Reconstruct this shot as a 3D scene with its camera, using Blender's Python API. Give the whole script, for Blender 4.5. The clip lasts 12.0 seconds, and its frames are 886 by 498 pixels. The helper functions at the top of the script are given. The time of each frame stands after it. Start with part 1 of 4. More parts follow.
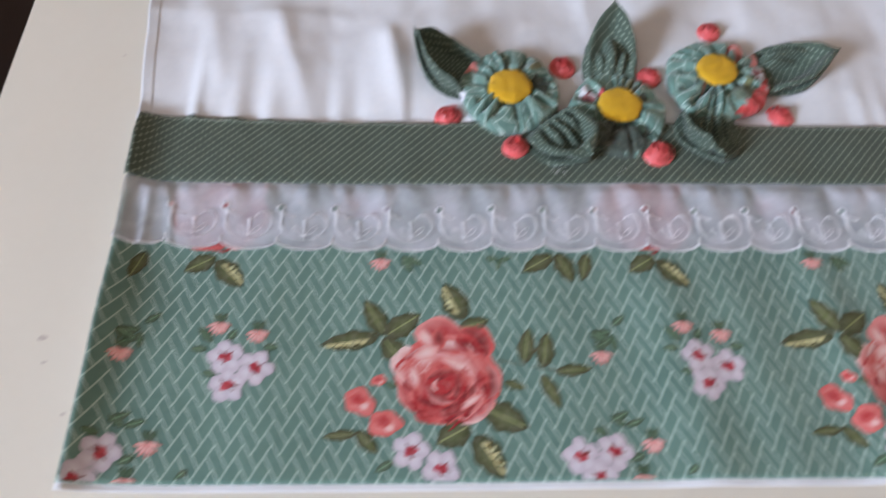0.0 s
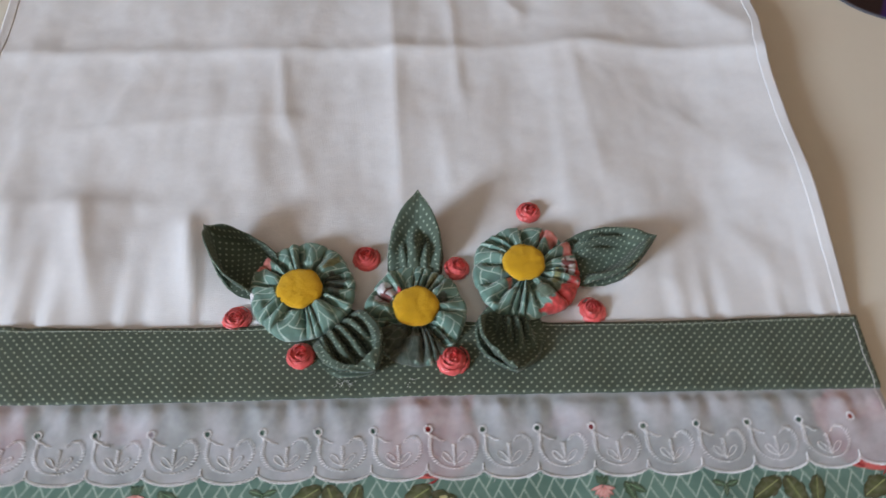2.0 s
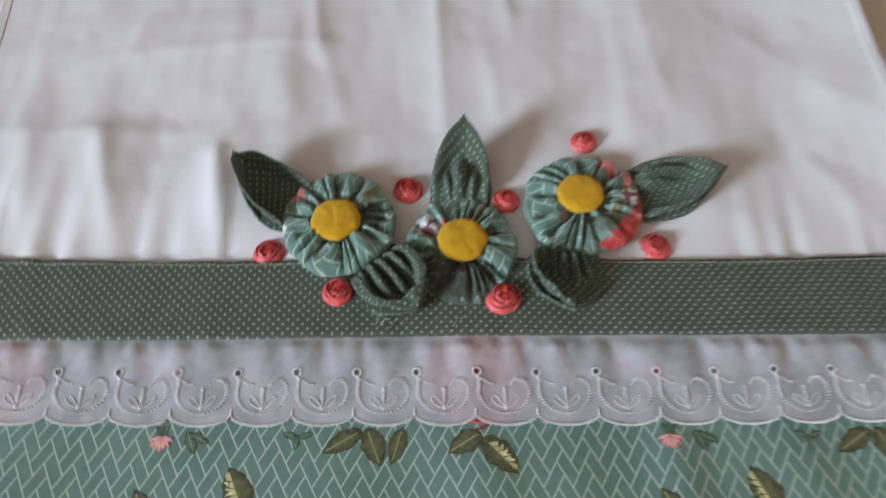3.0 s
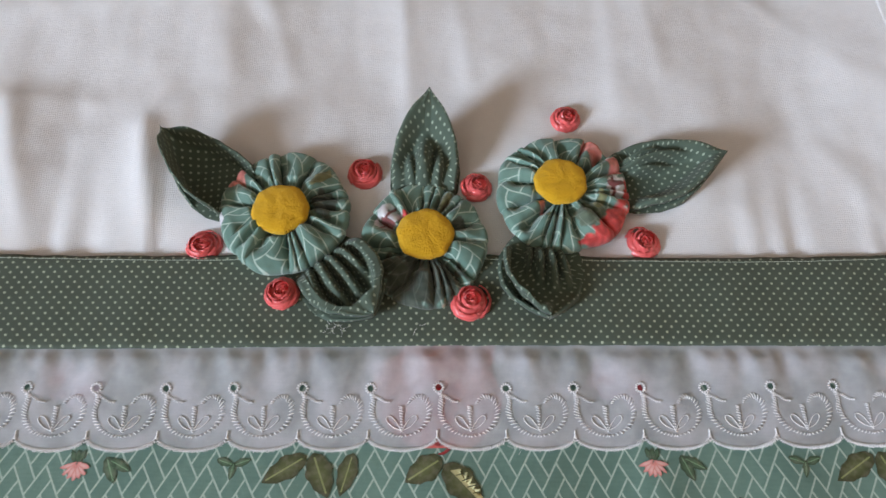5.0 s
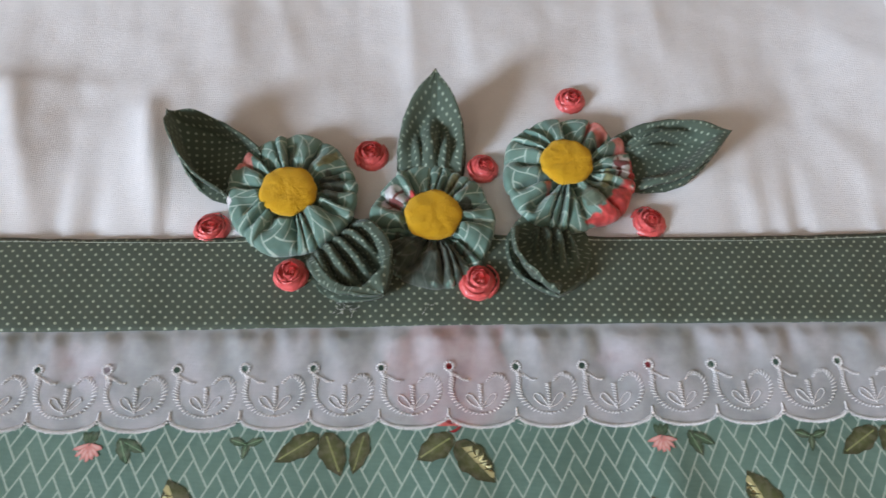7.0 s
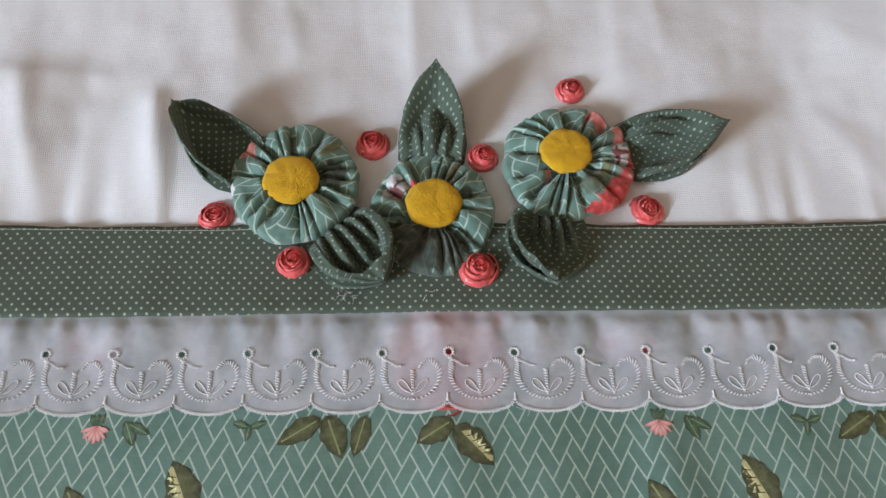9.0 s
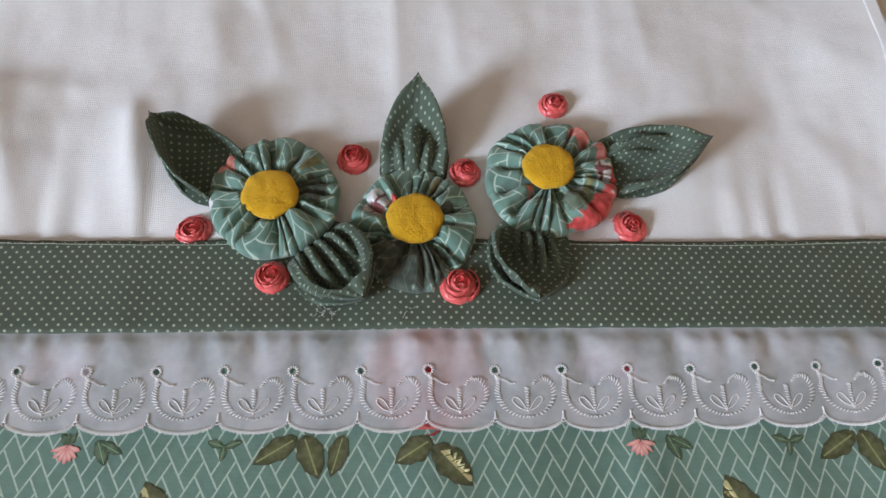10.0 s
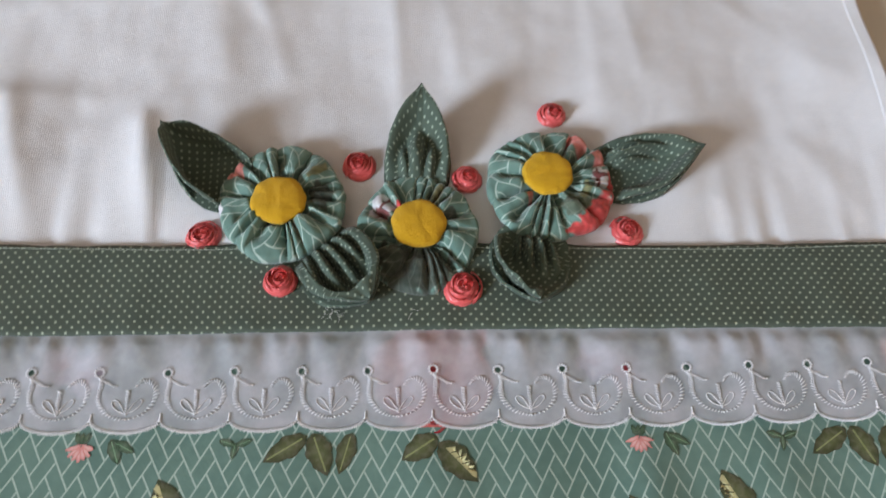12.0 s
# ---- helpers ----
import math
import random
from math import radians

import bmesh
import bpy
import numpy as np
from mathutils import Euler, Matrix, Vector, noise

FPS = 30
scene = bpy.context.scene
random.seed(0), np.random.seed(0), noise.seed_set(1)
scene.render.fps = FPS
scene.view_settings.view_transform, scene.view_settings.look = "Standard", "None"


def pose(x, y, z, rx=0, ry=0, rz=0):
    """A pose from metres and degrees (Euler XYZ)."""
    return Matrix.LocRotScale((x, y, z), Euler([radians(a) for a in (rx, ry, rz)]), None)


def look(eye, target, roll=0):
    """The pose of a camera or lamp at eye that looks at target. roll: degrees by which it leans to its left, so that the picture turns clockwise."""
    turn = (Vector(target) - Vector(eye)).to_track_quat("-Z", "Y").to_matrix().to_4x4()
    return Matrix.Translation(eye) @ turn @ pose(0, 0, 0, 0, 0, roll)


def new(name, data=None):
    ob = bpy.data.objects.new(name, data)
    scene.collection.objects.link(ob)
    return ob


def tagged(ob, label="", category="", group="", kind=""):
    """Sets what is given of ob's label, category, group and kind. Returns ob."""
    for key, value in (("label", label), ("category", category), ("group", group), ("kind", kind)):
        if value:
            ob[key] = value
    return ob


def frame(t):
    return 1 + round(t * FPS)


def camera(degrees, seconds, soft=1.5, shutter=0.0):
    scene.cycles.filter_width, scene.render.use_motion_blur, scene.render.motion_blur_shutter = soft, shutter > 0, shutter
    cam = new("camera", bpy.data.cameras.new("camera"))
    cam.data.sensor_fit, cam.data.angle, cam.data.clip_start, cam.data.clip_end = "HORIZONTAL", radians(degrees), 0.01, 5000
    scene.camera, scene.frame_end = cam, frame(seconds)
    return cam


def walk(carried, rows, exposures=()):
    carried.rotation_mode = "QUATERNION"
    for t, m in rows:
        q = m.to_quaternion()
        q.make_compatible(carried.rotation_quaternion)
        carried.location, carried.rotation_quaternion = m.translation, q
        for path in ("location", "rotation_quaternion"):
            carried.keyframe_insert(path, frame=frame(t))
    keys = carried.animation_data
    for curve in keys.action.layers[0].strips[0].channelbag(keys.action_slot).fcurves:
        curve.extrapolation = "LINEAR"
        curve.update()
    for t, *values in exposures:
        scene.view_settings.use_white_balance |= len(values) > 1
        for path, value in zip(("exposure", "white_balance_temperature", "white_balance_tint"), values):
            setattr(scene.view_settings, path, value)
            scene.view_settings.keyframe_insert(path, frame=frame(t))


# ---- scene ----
LENS = 64.77
PATH = [
    (0, (0.1267, -0.1907, 0.2824), (0.1396, -0.0480, 0.0188), 4.66),
    (0.5, (0.1653, -0.1644, 0.3033), (0.1742, -0.0202, 0.0404), 4.54),
    (1, (0.2067, -0.1340, 0.3122), (0.2016, 0.0278, 0.0596), 0.09),
    (1.5, (0.2473, -0.1228, 0.3035), (0.2533, 0.0359, 0.0490), 4.69),
    (2, (0.2347, -0.1129, 0.3097), (0.2440, 0.0447, 0.0546), 2.25),
    (2.5, (0.2248, -0.1197, 0.3006), (0.2372, 0.0313, 0.0417), 1.90),
    (3, (0.2250, -0.1139, 0.2752), (0.2233, 0.0333, 0.0138), -0.85),
    (3.2, (0.2306, -0.1114, 0.2623), (0.2251, 0.0339, -0.0001), -1.63),
    (4.8, (0.2289, -0.0781, 0.2529), (0.2330, 0.0440, -0.0211), 2.05),
    (5, (0.2321, -0.0778, 0.2519), (0.2394, 0.0480, -0.0204), 3.26),
    (5.5, (0.2285, -0.0783, 0.2508), (0.2357, 0.0455, -0.0224), 4.75),
    (6, (0.2180, -0.0819, 0.2527), (0.2238, 0.0421, -0.0205), 5.50),
    (6.5, (0.2160, -0.0790, 0.2516), (0.2260, 0.0440, -0.0218), 6.11),
    (7, (0.2255, -0.0820, 0.2511), (0.2366, 0.0403, -0.0227), 4.51),
    (7.2, (0.2280, -0.0820, 0.2537), (0.2411, 0.0312, 0.0093), 6.3),
    (9, (0.2279, -0.0869, 0.2531), (0.2361, 0.0343, -0.0213), 3.33),
    (9.5, (0.2307, -0.0878, 0.2537), (0.2411, 0.0358, -0.0195), 4.60),
    (10, (0.2319, -0.0825, 0.2519), (0.2440, 0.0413, -0.0211), 5.16),
    (10.5, (0.2292, -0.0852, 0.2528), (0.2402, 0.0397, -0.0198), 4.33),
    (11, (0.2281, -0.0893, 0.2539), (0.2413, 0.0358, -0.0185), 5.28),
    (11.5, (0.2275, -0.0887, 0.2536), (0.2399, 0.0345, -0.0197), 5.92),
    (12, (0.2269, -0.0899, 0.2576), (0.2425, 0.0396, -0.0125), 6.15),
]
cam = camera(LENS, 12.0, soft=1.5, shutter=0.8)
LIFT = Matrix.Translation((0.0, 0.0, 0.0043))
EXPOSURES = [(0.0, 0.06, 6050, 14), (1.0, 0.0, 6350, 12), (1.8, -0.14, 6350, 10), (3.0, -0.10, 6300, 10), (5.0, 0.0, 6400, 10), (12.0, 0.0, 6400, 10)]
walk(cam, [(t, LIFT @ look(eye, aim, roll)) for t, eye, aim, roll in PATH], EXPOSURES)

# ---- light ----
world = bpy.data.worlds.new("sky")
scene.world = world
world.use_nodes = True
sky = world.node_tree.nodes.new("ShaderNodeTexSky")
sky.sky_type, sky.sun_disc = "NISHITA", False
sky.sun_elevation, sky.sun_rotation = radians(35), radians(60)
world.node_tree.links.new(sky.outputs[0], world.node_tree.nodes["Background"].inputs[0])
world.node_tree.nodes["Background"].inputs[1].default_value = 0.1


def area_lamp(name, size_x, size_y, watts, colour, m):
    lamp = bpy.data.lights.new(name, "AREA")
    lamp.shape, lamp.size, lamp.size_y = "RECTANGLE", size_x, size_y
    lamp.energy, lamp.color = watts, colour
    ob = new(name, lamp)
    ob.matrix_world = m
    return ob


area_lamp("window_daylight", 0.66, 0.74, 113, (0.745, 0.86, 1.0), look((-1.97, -1.45, 1.08), (-1.0, -0.95, 0.95)))
# warm fill added from the right; the opening it stands in is unseen
area_lamp("warm_fill", 1.2, 1.9, 9, (1.0, 0.80, 0.56), look((2.57, -0.3, 0.55), (0.0, -0.3, 0.55)))

# ---- materials ----
class Nodes:
    """Short hand for building a node material."""

    def __init__(self, name, rough=0.8):
        self.mat = bpy.data.materials.new(name)
        self.mat.use_nodes = True
        self.t = self.mat.node_tree
        self.bsdf = self.t.nodes["Principled BSDF"]
        self.bsdf.inputs["Roughness"].default_value = rough
        self.bsdf.inputs["Specular IOR Level"].default_value = 0.3

    def node(self, kind):
        return self.t.nodes.new(kind)

    def link(self, a, b):
        if isinstance(a, (int, float)):
            b.default_value = a
        elif isinstance(a, tuple):
            b.default_value = (*a, 1.0) if len(a) == 3 and b.type == "RGBA" else a
        else:
            self.t.links.new(a, b)

    def math(self, op, a, b=0.0, c=0.0):
        n = self.node("ShaderNodeMath")
        n.operation = op
        for value, socket in zip((a, b, c), n.inputs):
            self.link(value, socket)
        return n.outputs[0]

    def mix(self, f, a, b, blend="MIX"):
        n = self.node("ShaderNodeMix")
        n.data_type, n.blend_type = "RGBA", blend
        self.link(f, n.inputs[0]), self.link(a, n.inputs[6]), self.link(b, n.inputs[7])
        return n.outputs[2]

    def span(self, v, a, b, c, d):
        n = self.node("ShaderNodeMapRange")
        n.interpolation_type = "SMOOTHSTEP"
        for value, socket in zip((v, a, b, c, d), n.inputs):
            self.link(value, socket)
        return n.outputs[0]

    def uv(self):
        n = self.node("ShaderNodeUVMap")
        s = self.node("ShaderNodeSeparateXYZ")
        self.t.links.new(n.outputs[0], s.inputs[0])
        return n.outputs[0], s.outputs[0], s.outputs[1]

    def drawn(self, layer):
        n = self.node("ShaderNodeVertexColor")
        n.layer_name = layer
        return n

    def place(self):
        return self.node("ShaderNodeTexCoord").outputs["Object"]

    def noise(self, where, scale, detail=3.0, rough=0.5):
        n = self.node("ShaderNodeTexNoise")
        self.link(where, n.inputs["Vector"])
        n.inputs["Scale"].default_value, n.inputs["Detail"].default_value, n.inputs["Roughness"].default_value = scale, detail, rough
        return n.outputs[0]

    def streaks(self, where, su, sv):
        """Noise drawn out along one direction, as threads are."""
        m = self.node("ShaderNodeMapping")
        m.inputs["Scale"].default_value = (su, sv, 1.0)
        self.link(where, m.inputs["Vector"])
        return self.noise(m.outputs[0], 1.0, 2.0)

    def bump(self, height, strength, distance):
        n = self.node("ShaderNodeBump")
        n.inputs["Strength"].default_value, n.inputs["Distance"].default_value = strength, distance
        self.link(height, n.inputs["Height"])
        self.link(n.outputs[0], self.bsdf.inputs["Normal"])

    def colour(self, c):
        self.link(c, self.bsdf.inputs["Base Color"])

    def weave(self, u, v, pitch):
        """Over-and-under threads of plain cotton."""
        a = self.math("SINE", self.math("MULTIPLY", u, 2 * math.pi / pitch))
        b = self.math("SINE", self.math("MULTIPLY", v, 2 * math.pi / pitch))
        return self.math("ADD", self.math("MULTIPLY", a, 0.5), self.math("MULTIPLY", b, 0.5))


def herringbone(n, u, v, a=0.0055, b=0.0097):
    """Pale joint mask and a value per brick for a herringbone of bricks two cells long."""
    x, y = n.math("DIVIDE", u, a), n.math("DIVIDE", v, b)
    p, q = n.math("ADD", x, y), n.math("SUBTRACT", y, x)
    i, j = n.math("FLOOR", p), n.math("FLOOR", q)
    fp, fq = n.math("SUBTRACT", p, i), n.math("SUBTRACT", q, j)
    m = n.math("FLOORED_MODULO", n.math("SUBTRACT", i, j), 4.0)
    lying = n.math("LESS_THAN", m, 1.5)
    along_h = n.math("ADD", fp, m)
    along_v = n.math("ADD", fq, n.math("SUBTRACT", 3.0, m))
    pick = lambda s, t: n.math("ADD", n.math("MULTIPLY", s, lying), n.math("MULTIPLY", t, n.math("SUBTRACT", 1.0, lying)))
    along, across = pick(along_h, along_v), pick(fq, fp)
    d = n.math("MINIMUM", n.math("MINIMUM", along, n.math("SUBTRACT", 2.0, along)), n.math("MINIMUM", across, n.math("SUBTRACT", 1.0, across)))
    return n.span(d, 0.045, 0.088, 1.0, 0.0), lying


def print_fabric(name, ink=False):
    n = Nodes(name, 0.75)
    where, u, v = n.uv()
    joint, lying = herringbone(n, u, v)
    cloud = n.math("ADD", n.math("MULTIPLY", n.noise(where, 26.0), 0.6), n.math("MULTIPLY", n.noise(where, 240.0), 0.4))
    green = n.mix(n.span(cloud, 0.3, 0.7, 0.0, 1.0), (0.104, 0.190, 0.156), (0.152, 0.254, 0.210))
    green = n.mix(n.math("MULTIPLY", lying, 0.10), green, (0.092, 0.186, 0.143))
    colour = n.mix(n.math("MULTIPLY", joint, n.span(n.noise(where, 700.0), 0.3, 0.6, 0.7, 0.95)), green, (0.42, 0.53, 0.46))
    if ink:
        c = n.drawn("ink")
        colour = n.mix(c.outputs["Alpha"], colour, c.outputs["Color"])
    n.colour(colour)
    n.bsdf.inputs["Sheen Weight"].default_value = 0.3
    n.bump(n.math("ADD", n.math("MULTIPLY", n.weave(u, v, 0.00042), 0.4), n.noise(where, 900.0)), 0.35, 0.0002)
    return n.mat


def ink_fabric():
    """Printing ink on cotton: colour from the drawing, broken up by the brush and the threads."""
    n = Nodes("printed_ink", 0.75)
    where, u, v = n.uv()
    c = n.drawn("ink")
    streak = n.noise(where, 420.0, 4.0)
    n.colour(n.mix(n.span(streak, 0.35, 0.7, 0.0, 0.16), c.outputs["Color"], n.mix(0.5, c.outputs["Color"], (0.75, 0.62, 0.55))))
    n.bump(n.weave(u, v, 0.00042), 0.25, 0.0001)
    return n.mat


def dotted_fabric(name, shade=(0.070, 0.089, 0.066), spot=(0.39, 0.44, 0.33)):
    n = Nodes(name, 0.8)
    where, u, v = n.uv()
    dx, dy = 0.0042, 0.0042
    fx = n.math("SUBTRACT", n.math("FRACT", n.math("DIVIDE", u, dx)), 0.5)
    fy = n.math("SUBTRACT", n.math("FRACT", n.math("DIVIDE", v, dy)), 0.5)
    gx = n.math("SUBTRACT", n.math("FRACT", n.math("ADD", n.math("DIVIDE", u, dx), 0.5)), 0.5)
    gy = n.math("SUBTRACT", n.math("FRACT", n.math("ADD", n.math("DIVIDE", v, dy), 0.5)), 0.5)
    far = lambda x, y: n.math("SQRT", n.math("ADD", n.math("MULTIPLY", x, x), n.math("MULTIPLY", y, y)))
    d = n.math("MINIMUM", far(fx, fy), far(gx, gy))
    dot = n.span(d, 0.095, 0.145, 0.9, 0.0)
    cloud = n.noise(where, 120.0)
    green = n.mix(cloud, tuple(0.85 * s for s in shade), tuple(1.2 * s for s in shade))
    n.colour(n.mix(dot, green, spot))
    n.bsdf.inputs["Sheen Weight"].default_value = 0.1
    n.bump(n.math("ADD", n.math("MULTIPLY", n.weave(u, v, 0.00045), 0.4), n.noise(where, 800.0)), 0.4, 0.0002)
    return n.mat


def white_cotton():
    n = Nodes("white_cotton", 0.85)
    where, u, v = n.uv()
    stray = n.math("MULTIPLY", n.math("SUBTRACT", n.noise(where, 330.0, 3.0), 0.5), 0.0016)
    grid = n.weave(n.math("ADD", u, stray), n.math("SUBTRACT", v, stray), 0.00084)
    warp, weft = n.streaks(where, 1900.0, 240.0), n.streaks(where, 240.0, 1900.0)
    threads = n.math("ADD", n.math("MULTIPLY", n.math("ADD", warp, weft), 0.25), n.math("MULTIPLY", n.span(grid, -1.0, 1.0, 0.0, 1.0), 0.5))
    slub = n.noise(where, 260.0, 4.0)
    n.colour(n.mix(n.math("MULTIPLY", n.math("ADD", slub, threads), 0.5), (0.66, 0.655, 0.67), (0.77, 0.765, 0.78)))
    n.bsdf.inputs["Sheen Weight"].default_value = 0.1
    n.bump(n.math("ADD", n.math("MULTIPLY", threads, 0.55), n.math("MULTIPLY", slub, 0.5)), 0.5, 0.00035)
    return n.mat


def lace_cotton():
    """Thin batiste: some of what lies under it shows through, and each eyelet is a hole."""
    n = Nodes("lace_batiste", 0.7)
    where, u, v = n.uv()
    n.colour(n.mix(n.noise(where, 300.0), (0.555, 0.558, 0.610), (0.695, 0.698, 0.750)))
    n.bump(n.math("ADD", n.math("MULTIPLY", n.weave(u, v, 0.0005), 0.4), n.noise(where, 500.0)), 0.3, 0.0002)
    hole = n.drawn("hole").outputs["Alpha"]
    n.link(n.math("MULTIPLY", n.span(n.noise(where, 60.0), 0.3, 0.7, 0.50, 0.76), n.math("SUBTRACT", 1.0, n.span(hole, 0.45, 0.55, 0.0, 1.0))), n.bsdf.inputs["Alpha"])
    return n.mat


def thread(name, colour, rough=0.45):
    n = Nodes(name, rough)
    where = n.place()
    n.colour(n.mix(n.noise(where, 2500.0), tuple(0.85 * s for s in colour), colour))
    n.bump(n.noise(where, 4000.0), 0.3, 0.0001)
    return n.mat


def felt():
    n = Nodes("yellow_felt", 0.95)
    where = n.place()
    fibre = n.noise(where, 1300.0, 6.0, 0.7)
    patch = n.noise(where, 160.0, 3.0)
    n.colour(n.mix(patch, n.mix(fibre, (0.54, 0.265, 0.006), (0.74, 0.405, 0.012)), n.mix(fibre, (0.66, 0.35, 0.010), (0.82, 0.49, 0.02))))
    n.bsdf.inputs["Sheen Weight"].default_value = 0.5
    n.bsdf.inputs["Sheen Tint"].default_value = (1.0, 0.8, 0.25, 1.0)
    n.bump(n.math("ADD", fibre, n.math("MULTIPLY", patch, 1.5)), 0.9, 0.0010)
    return n.mat


def satin():
    n = Nodes("coral_satin", 0.36)
    where, u, v = n.uv()
    stripe = n.node("ShaderNodeTexNoise")
    scaled = n.node("ShaderNodeMapping")
    scaled.inputs["Scale"].default_value = (40.0, 900.0, 1.0)
    n.link(where, scaled.inputs["Vector"]), n.link(scaled.outputs[0], stripe.inputs["Vector"])
    stripe.inputs["Scale"].default_value = 1.0
    n.colour(n.mix(stripe.outputs[0], (0.60, 0.058, 0.062), (0.80, 0.155, 0.15)))
    n.bsdf.inputs["Specular IOR Level"].default_value = 0.6
    n.bsdf.inputs["Sheen Weight"].default_value = 0.3
    n.bsdf.inputs["Sheen Tint"].default_value = (1.0, 0.55, 0.5, 1.0)
    n.bump(stripe.outputs[0], 0.35, 0.0002)
    return n.mat


def painted(name, dark, light, scale, rough, bump=0.1):
    n = Nodes(name, rough)
    where = n.place()
    big, small = n.noise(where, scale, 4.0), n.noise(where, scale * 22, 3.0)
    n.colour(n.mix(n.math("ADD", n.math("MULTIPLY", big, 0.7), n.math("MULTIPLY", small, 0.3)), dark, light))
    n.bump(small, bump, 0.0005)
    return n.mat


def disc_foil():
    n = Nodes("disc_foil", 0.22)
    n.bsdf.inputs["Metallic"].default_value = 1.0
    n.bsdf.inputs["Anisotropic"].default_value = 0.85
    tangent = n.node("ShaderNodeTangent")
    tangent.direction_type, tangent.axis = "RADIAL", "Z"
    n.link(tangent.outputs[0], n.bsdf.inputs["Tangent"])
    n.bsdf.inputs["Thin Film Thickness"].default_value = 420.0
    where = n.place()
    s = n.node("ShaderNodeSeparateXYZ")
    n.link(where, s.inputs[0])
    turn = n.math("ARCTAN2", s.outputs[1], s.outputs[0])
    # blue reflections painted as radial streaks in the base colour
    glint = n.math("SINE", n.math("MULTIPLY", turn, 9.0))
    n.colour(n.mix(n.span(glint, 0.3, 0.95, 0.0, 1.0), (0.10, 0.09, 0.14), (0.16, 0.11, 0.85)))
    return n.mat


COTTON, LACE = white_cotton(), lace_cotton()
PRINT, PRINT_INK, INK = print_fabric("herringbone_print"), print_fabric("gathered_print", True), ink_fabric()
DOTS, LEAF_DOTS = dotted_fabric("dotted_band_fabric"), dotted_fabric("dotted_leaf_fabric", (0.068, 0.095, 0.070), (0.31, 0.37, 0.29))
WHITE_THREAD, EMBROIDERY, GREY_THREAD = thread("white_thread", (0.8, 0.8, 0.78)), thread("glossy_white_floss", (0.92, 0.91, 0.93), 0.3), thread("pale_green_thread", (0.5, 0.56, 0.47))
FELT, SATIN, FOIL = felt(), satin(), disc_foil()
TABLE = painted("cream_laminate", (0.66, 0.60, 0.50), (0.72, 0.66, 0.56), 9.0, 0.42, 0.05)
LEG = painted("dark_metal", (0.05, 0.05, 0.05), (0.08, 0.08, 0.08), 20.0, 0.4)
FLOOR = painted("dark_tile", (0.012, 0.007, 0.006), (0.022, 0.013, 0.010), 5.0, 0.45)
# wall and ceiling paint tinted warm so that bounce light browns the shadows
WALL = painted("cream_wall_paint", (0.50, 0.32, 0.18), (0.56, 0.37, 0.22), 4.0, 0.9)
CEILING = painted("warm_ceiling_paint", (0.60, 0.49, 0.37), (0.66, 0.54, 0.42), 4.0, 0.9)
FRAME = painted("white_window_paint", (0.72, 0.72, 0.70), (0.8, 0.8, 0.78), 12.0, 0.5)
SMUDGE = painted("faint_smudge", (0.46, 0.38, 0.33), (0.60, 0.53, 0.46), 600.0, 0.6)
RIM = Nodes("clear_plastic", 0.1)
RIM.bsdf.inputs["Base Color"].default_value = (0.10, 0.10, 0.12, 1)
RIM = RIM.mat


# ---- mesh helpers ----
def mesh(name, verts, faces, mat, parent=None, uvs=None, ink=None, layer="ink", label="", smooth=True):
    """One mesh object. uvs and ink are per vertex."""
    me = bpy.data.meshes.new(name)
    me.from_pydata([tuple(map(float, v)) for v in verts], [], [tuple(map(int, f)) for f in faces])
    if uvs is not None:
        me.uv_layers.new(name="UVMap")
        index = np.empty(len(me.loops), dtype=np.int32)
        me.loops.foreach_get("vertex_index", index)
        me.uv_layers[0].data.foreach_set("uv", np.asarray(uvs, dtype=np.float32)[index].ravel())
    if ink is not None:
        me.color_attributes.new(layer, "FLOAT_COLOR", "POINT").data.foreach_set("color", np.asarray(ink, dtype=np.float32).ravel())
    me.polygons.foreach_set("use_smooth", [smooth] * len(me.polygons))
    me.materials.append(mat)
    me.validate()
    ob = new(name, me)
    if parent is not None:
        ob.parent = parent
    if label:
        tagged(ob, label)
    return ob


def part(name, bm, mat, parent, label=""):
    me = bpy.data.meshes.new(name)
    bm.to_mesh(me)
    bm.free()
    me.materials.append(mat)
    ob = new(name, me)
    ob.parent = parent
    if label:
        tagged(ob, label)
    return ob


def grid_faces(rows, cols, wrap=False):
    a = np.arange(rows - 1)[:, None] * cols
    c = np.arange(cols if wrap else cols - 1)[None]
    d = (c + 1) % cols
    return np.stack([a + c, a + d, a + cols + d, a + cols + c], -1).reshape(-1, 4)


def boxes(specs, bevel=0.0):
    """A bmesh of boxes given as (x0, y0, z0, x1, y1, z1)."""
    bm = bmesh.new()
    for x0, y0, z0, x1, y1, z1 in specs:
        made = bmesh.ops.create_cube(bm, size=1.0, matrix=Matrix.Translation(((x0 + x1) / 2, (y0 + y1) / 2, (z0 + z1) / 2)) @ Matrix.Diagonal((x1 - x0, y1 - y0, z1 - z0, 1)))
        if bevel:
            edges = {e for v in made["verts"] for e in v.link_edges}
            bmesh.ops.bevel(bm, geom=list(edges), offset=bevel, segments=3, affect="EDGES")
    return bm


def empty(name, x=0.0, y=0.0, z=0.0):
    ob = new(name)
    ob.location = (x, y, z)
    ob.empty_display_size = 0.02
    return ob


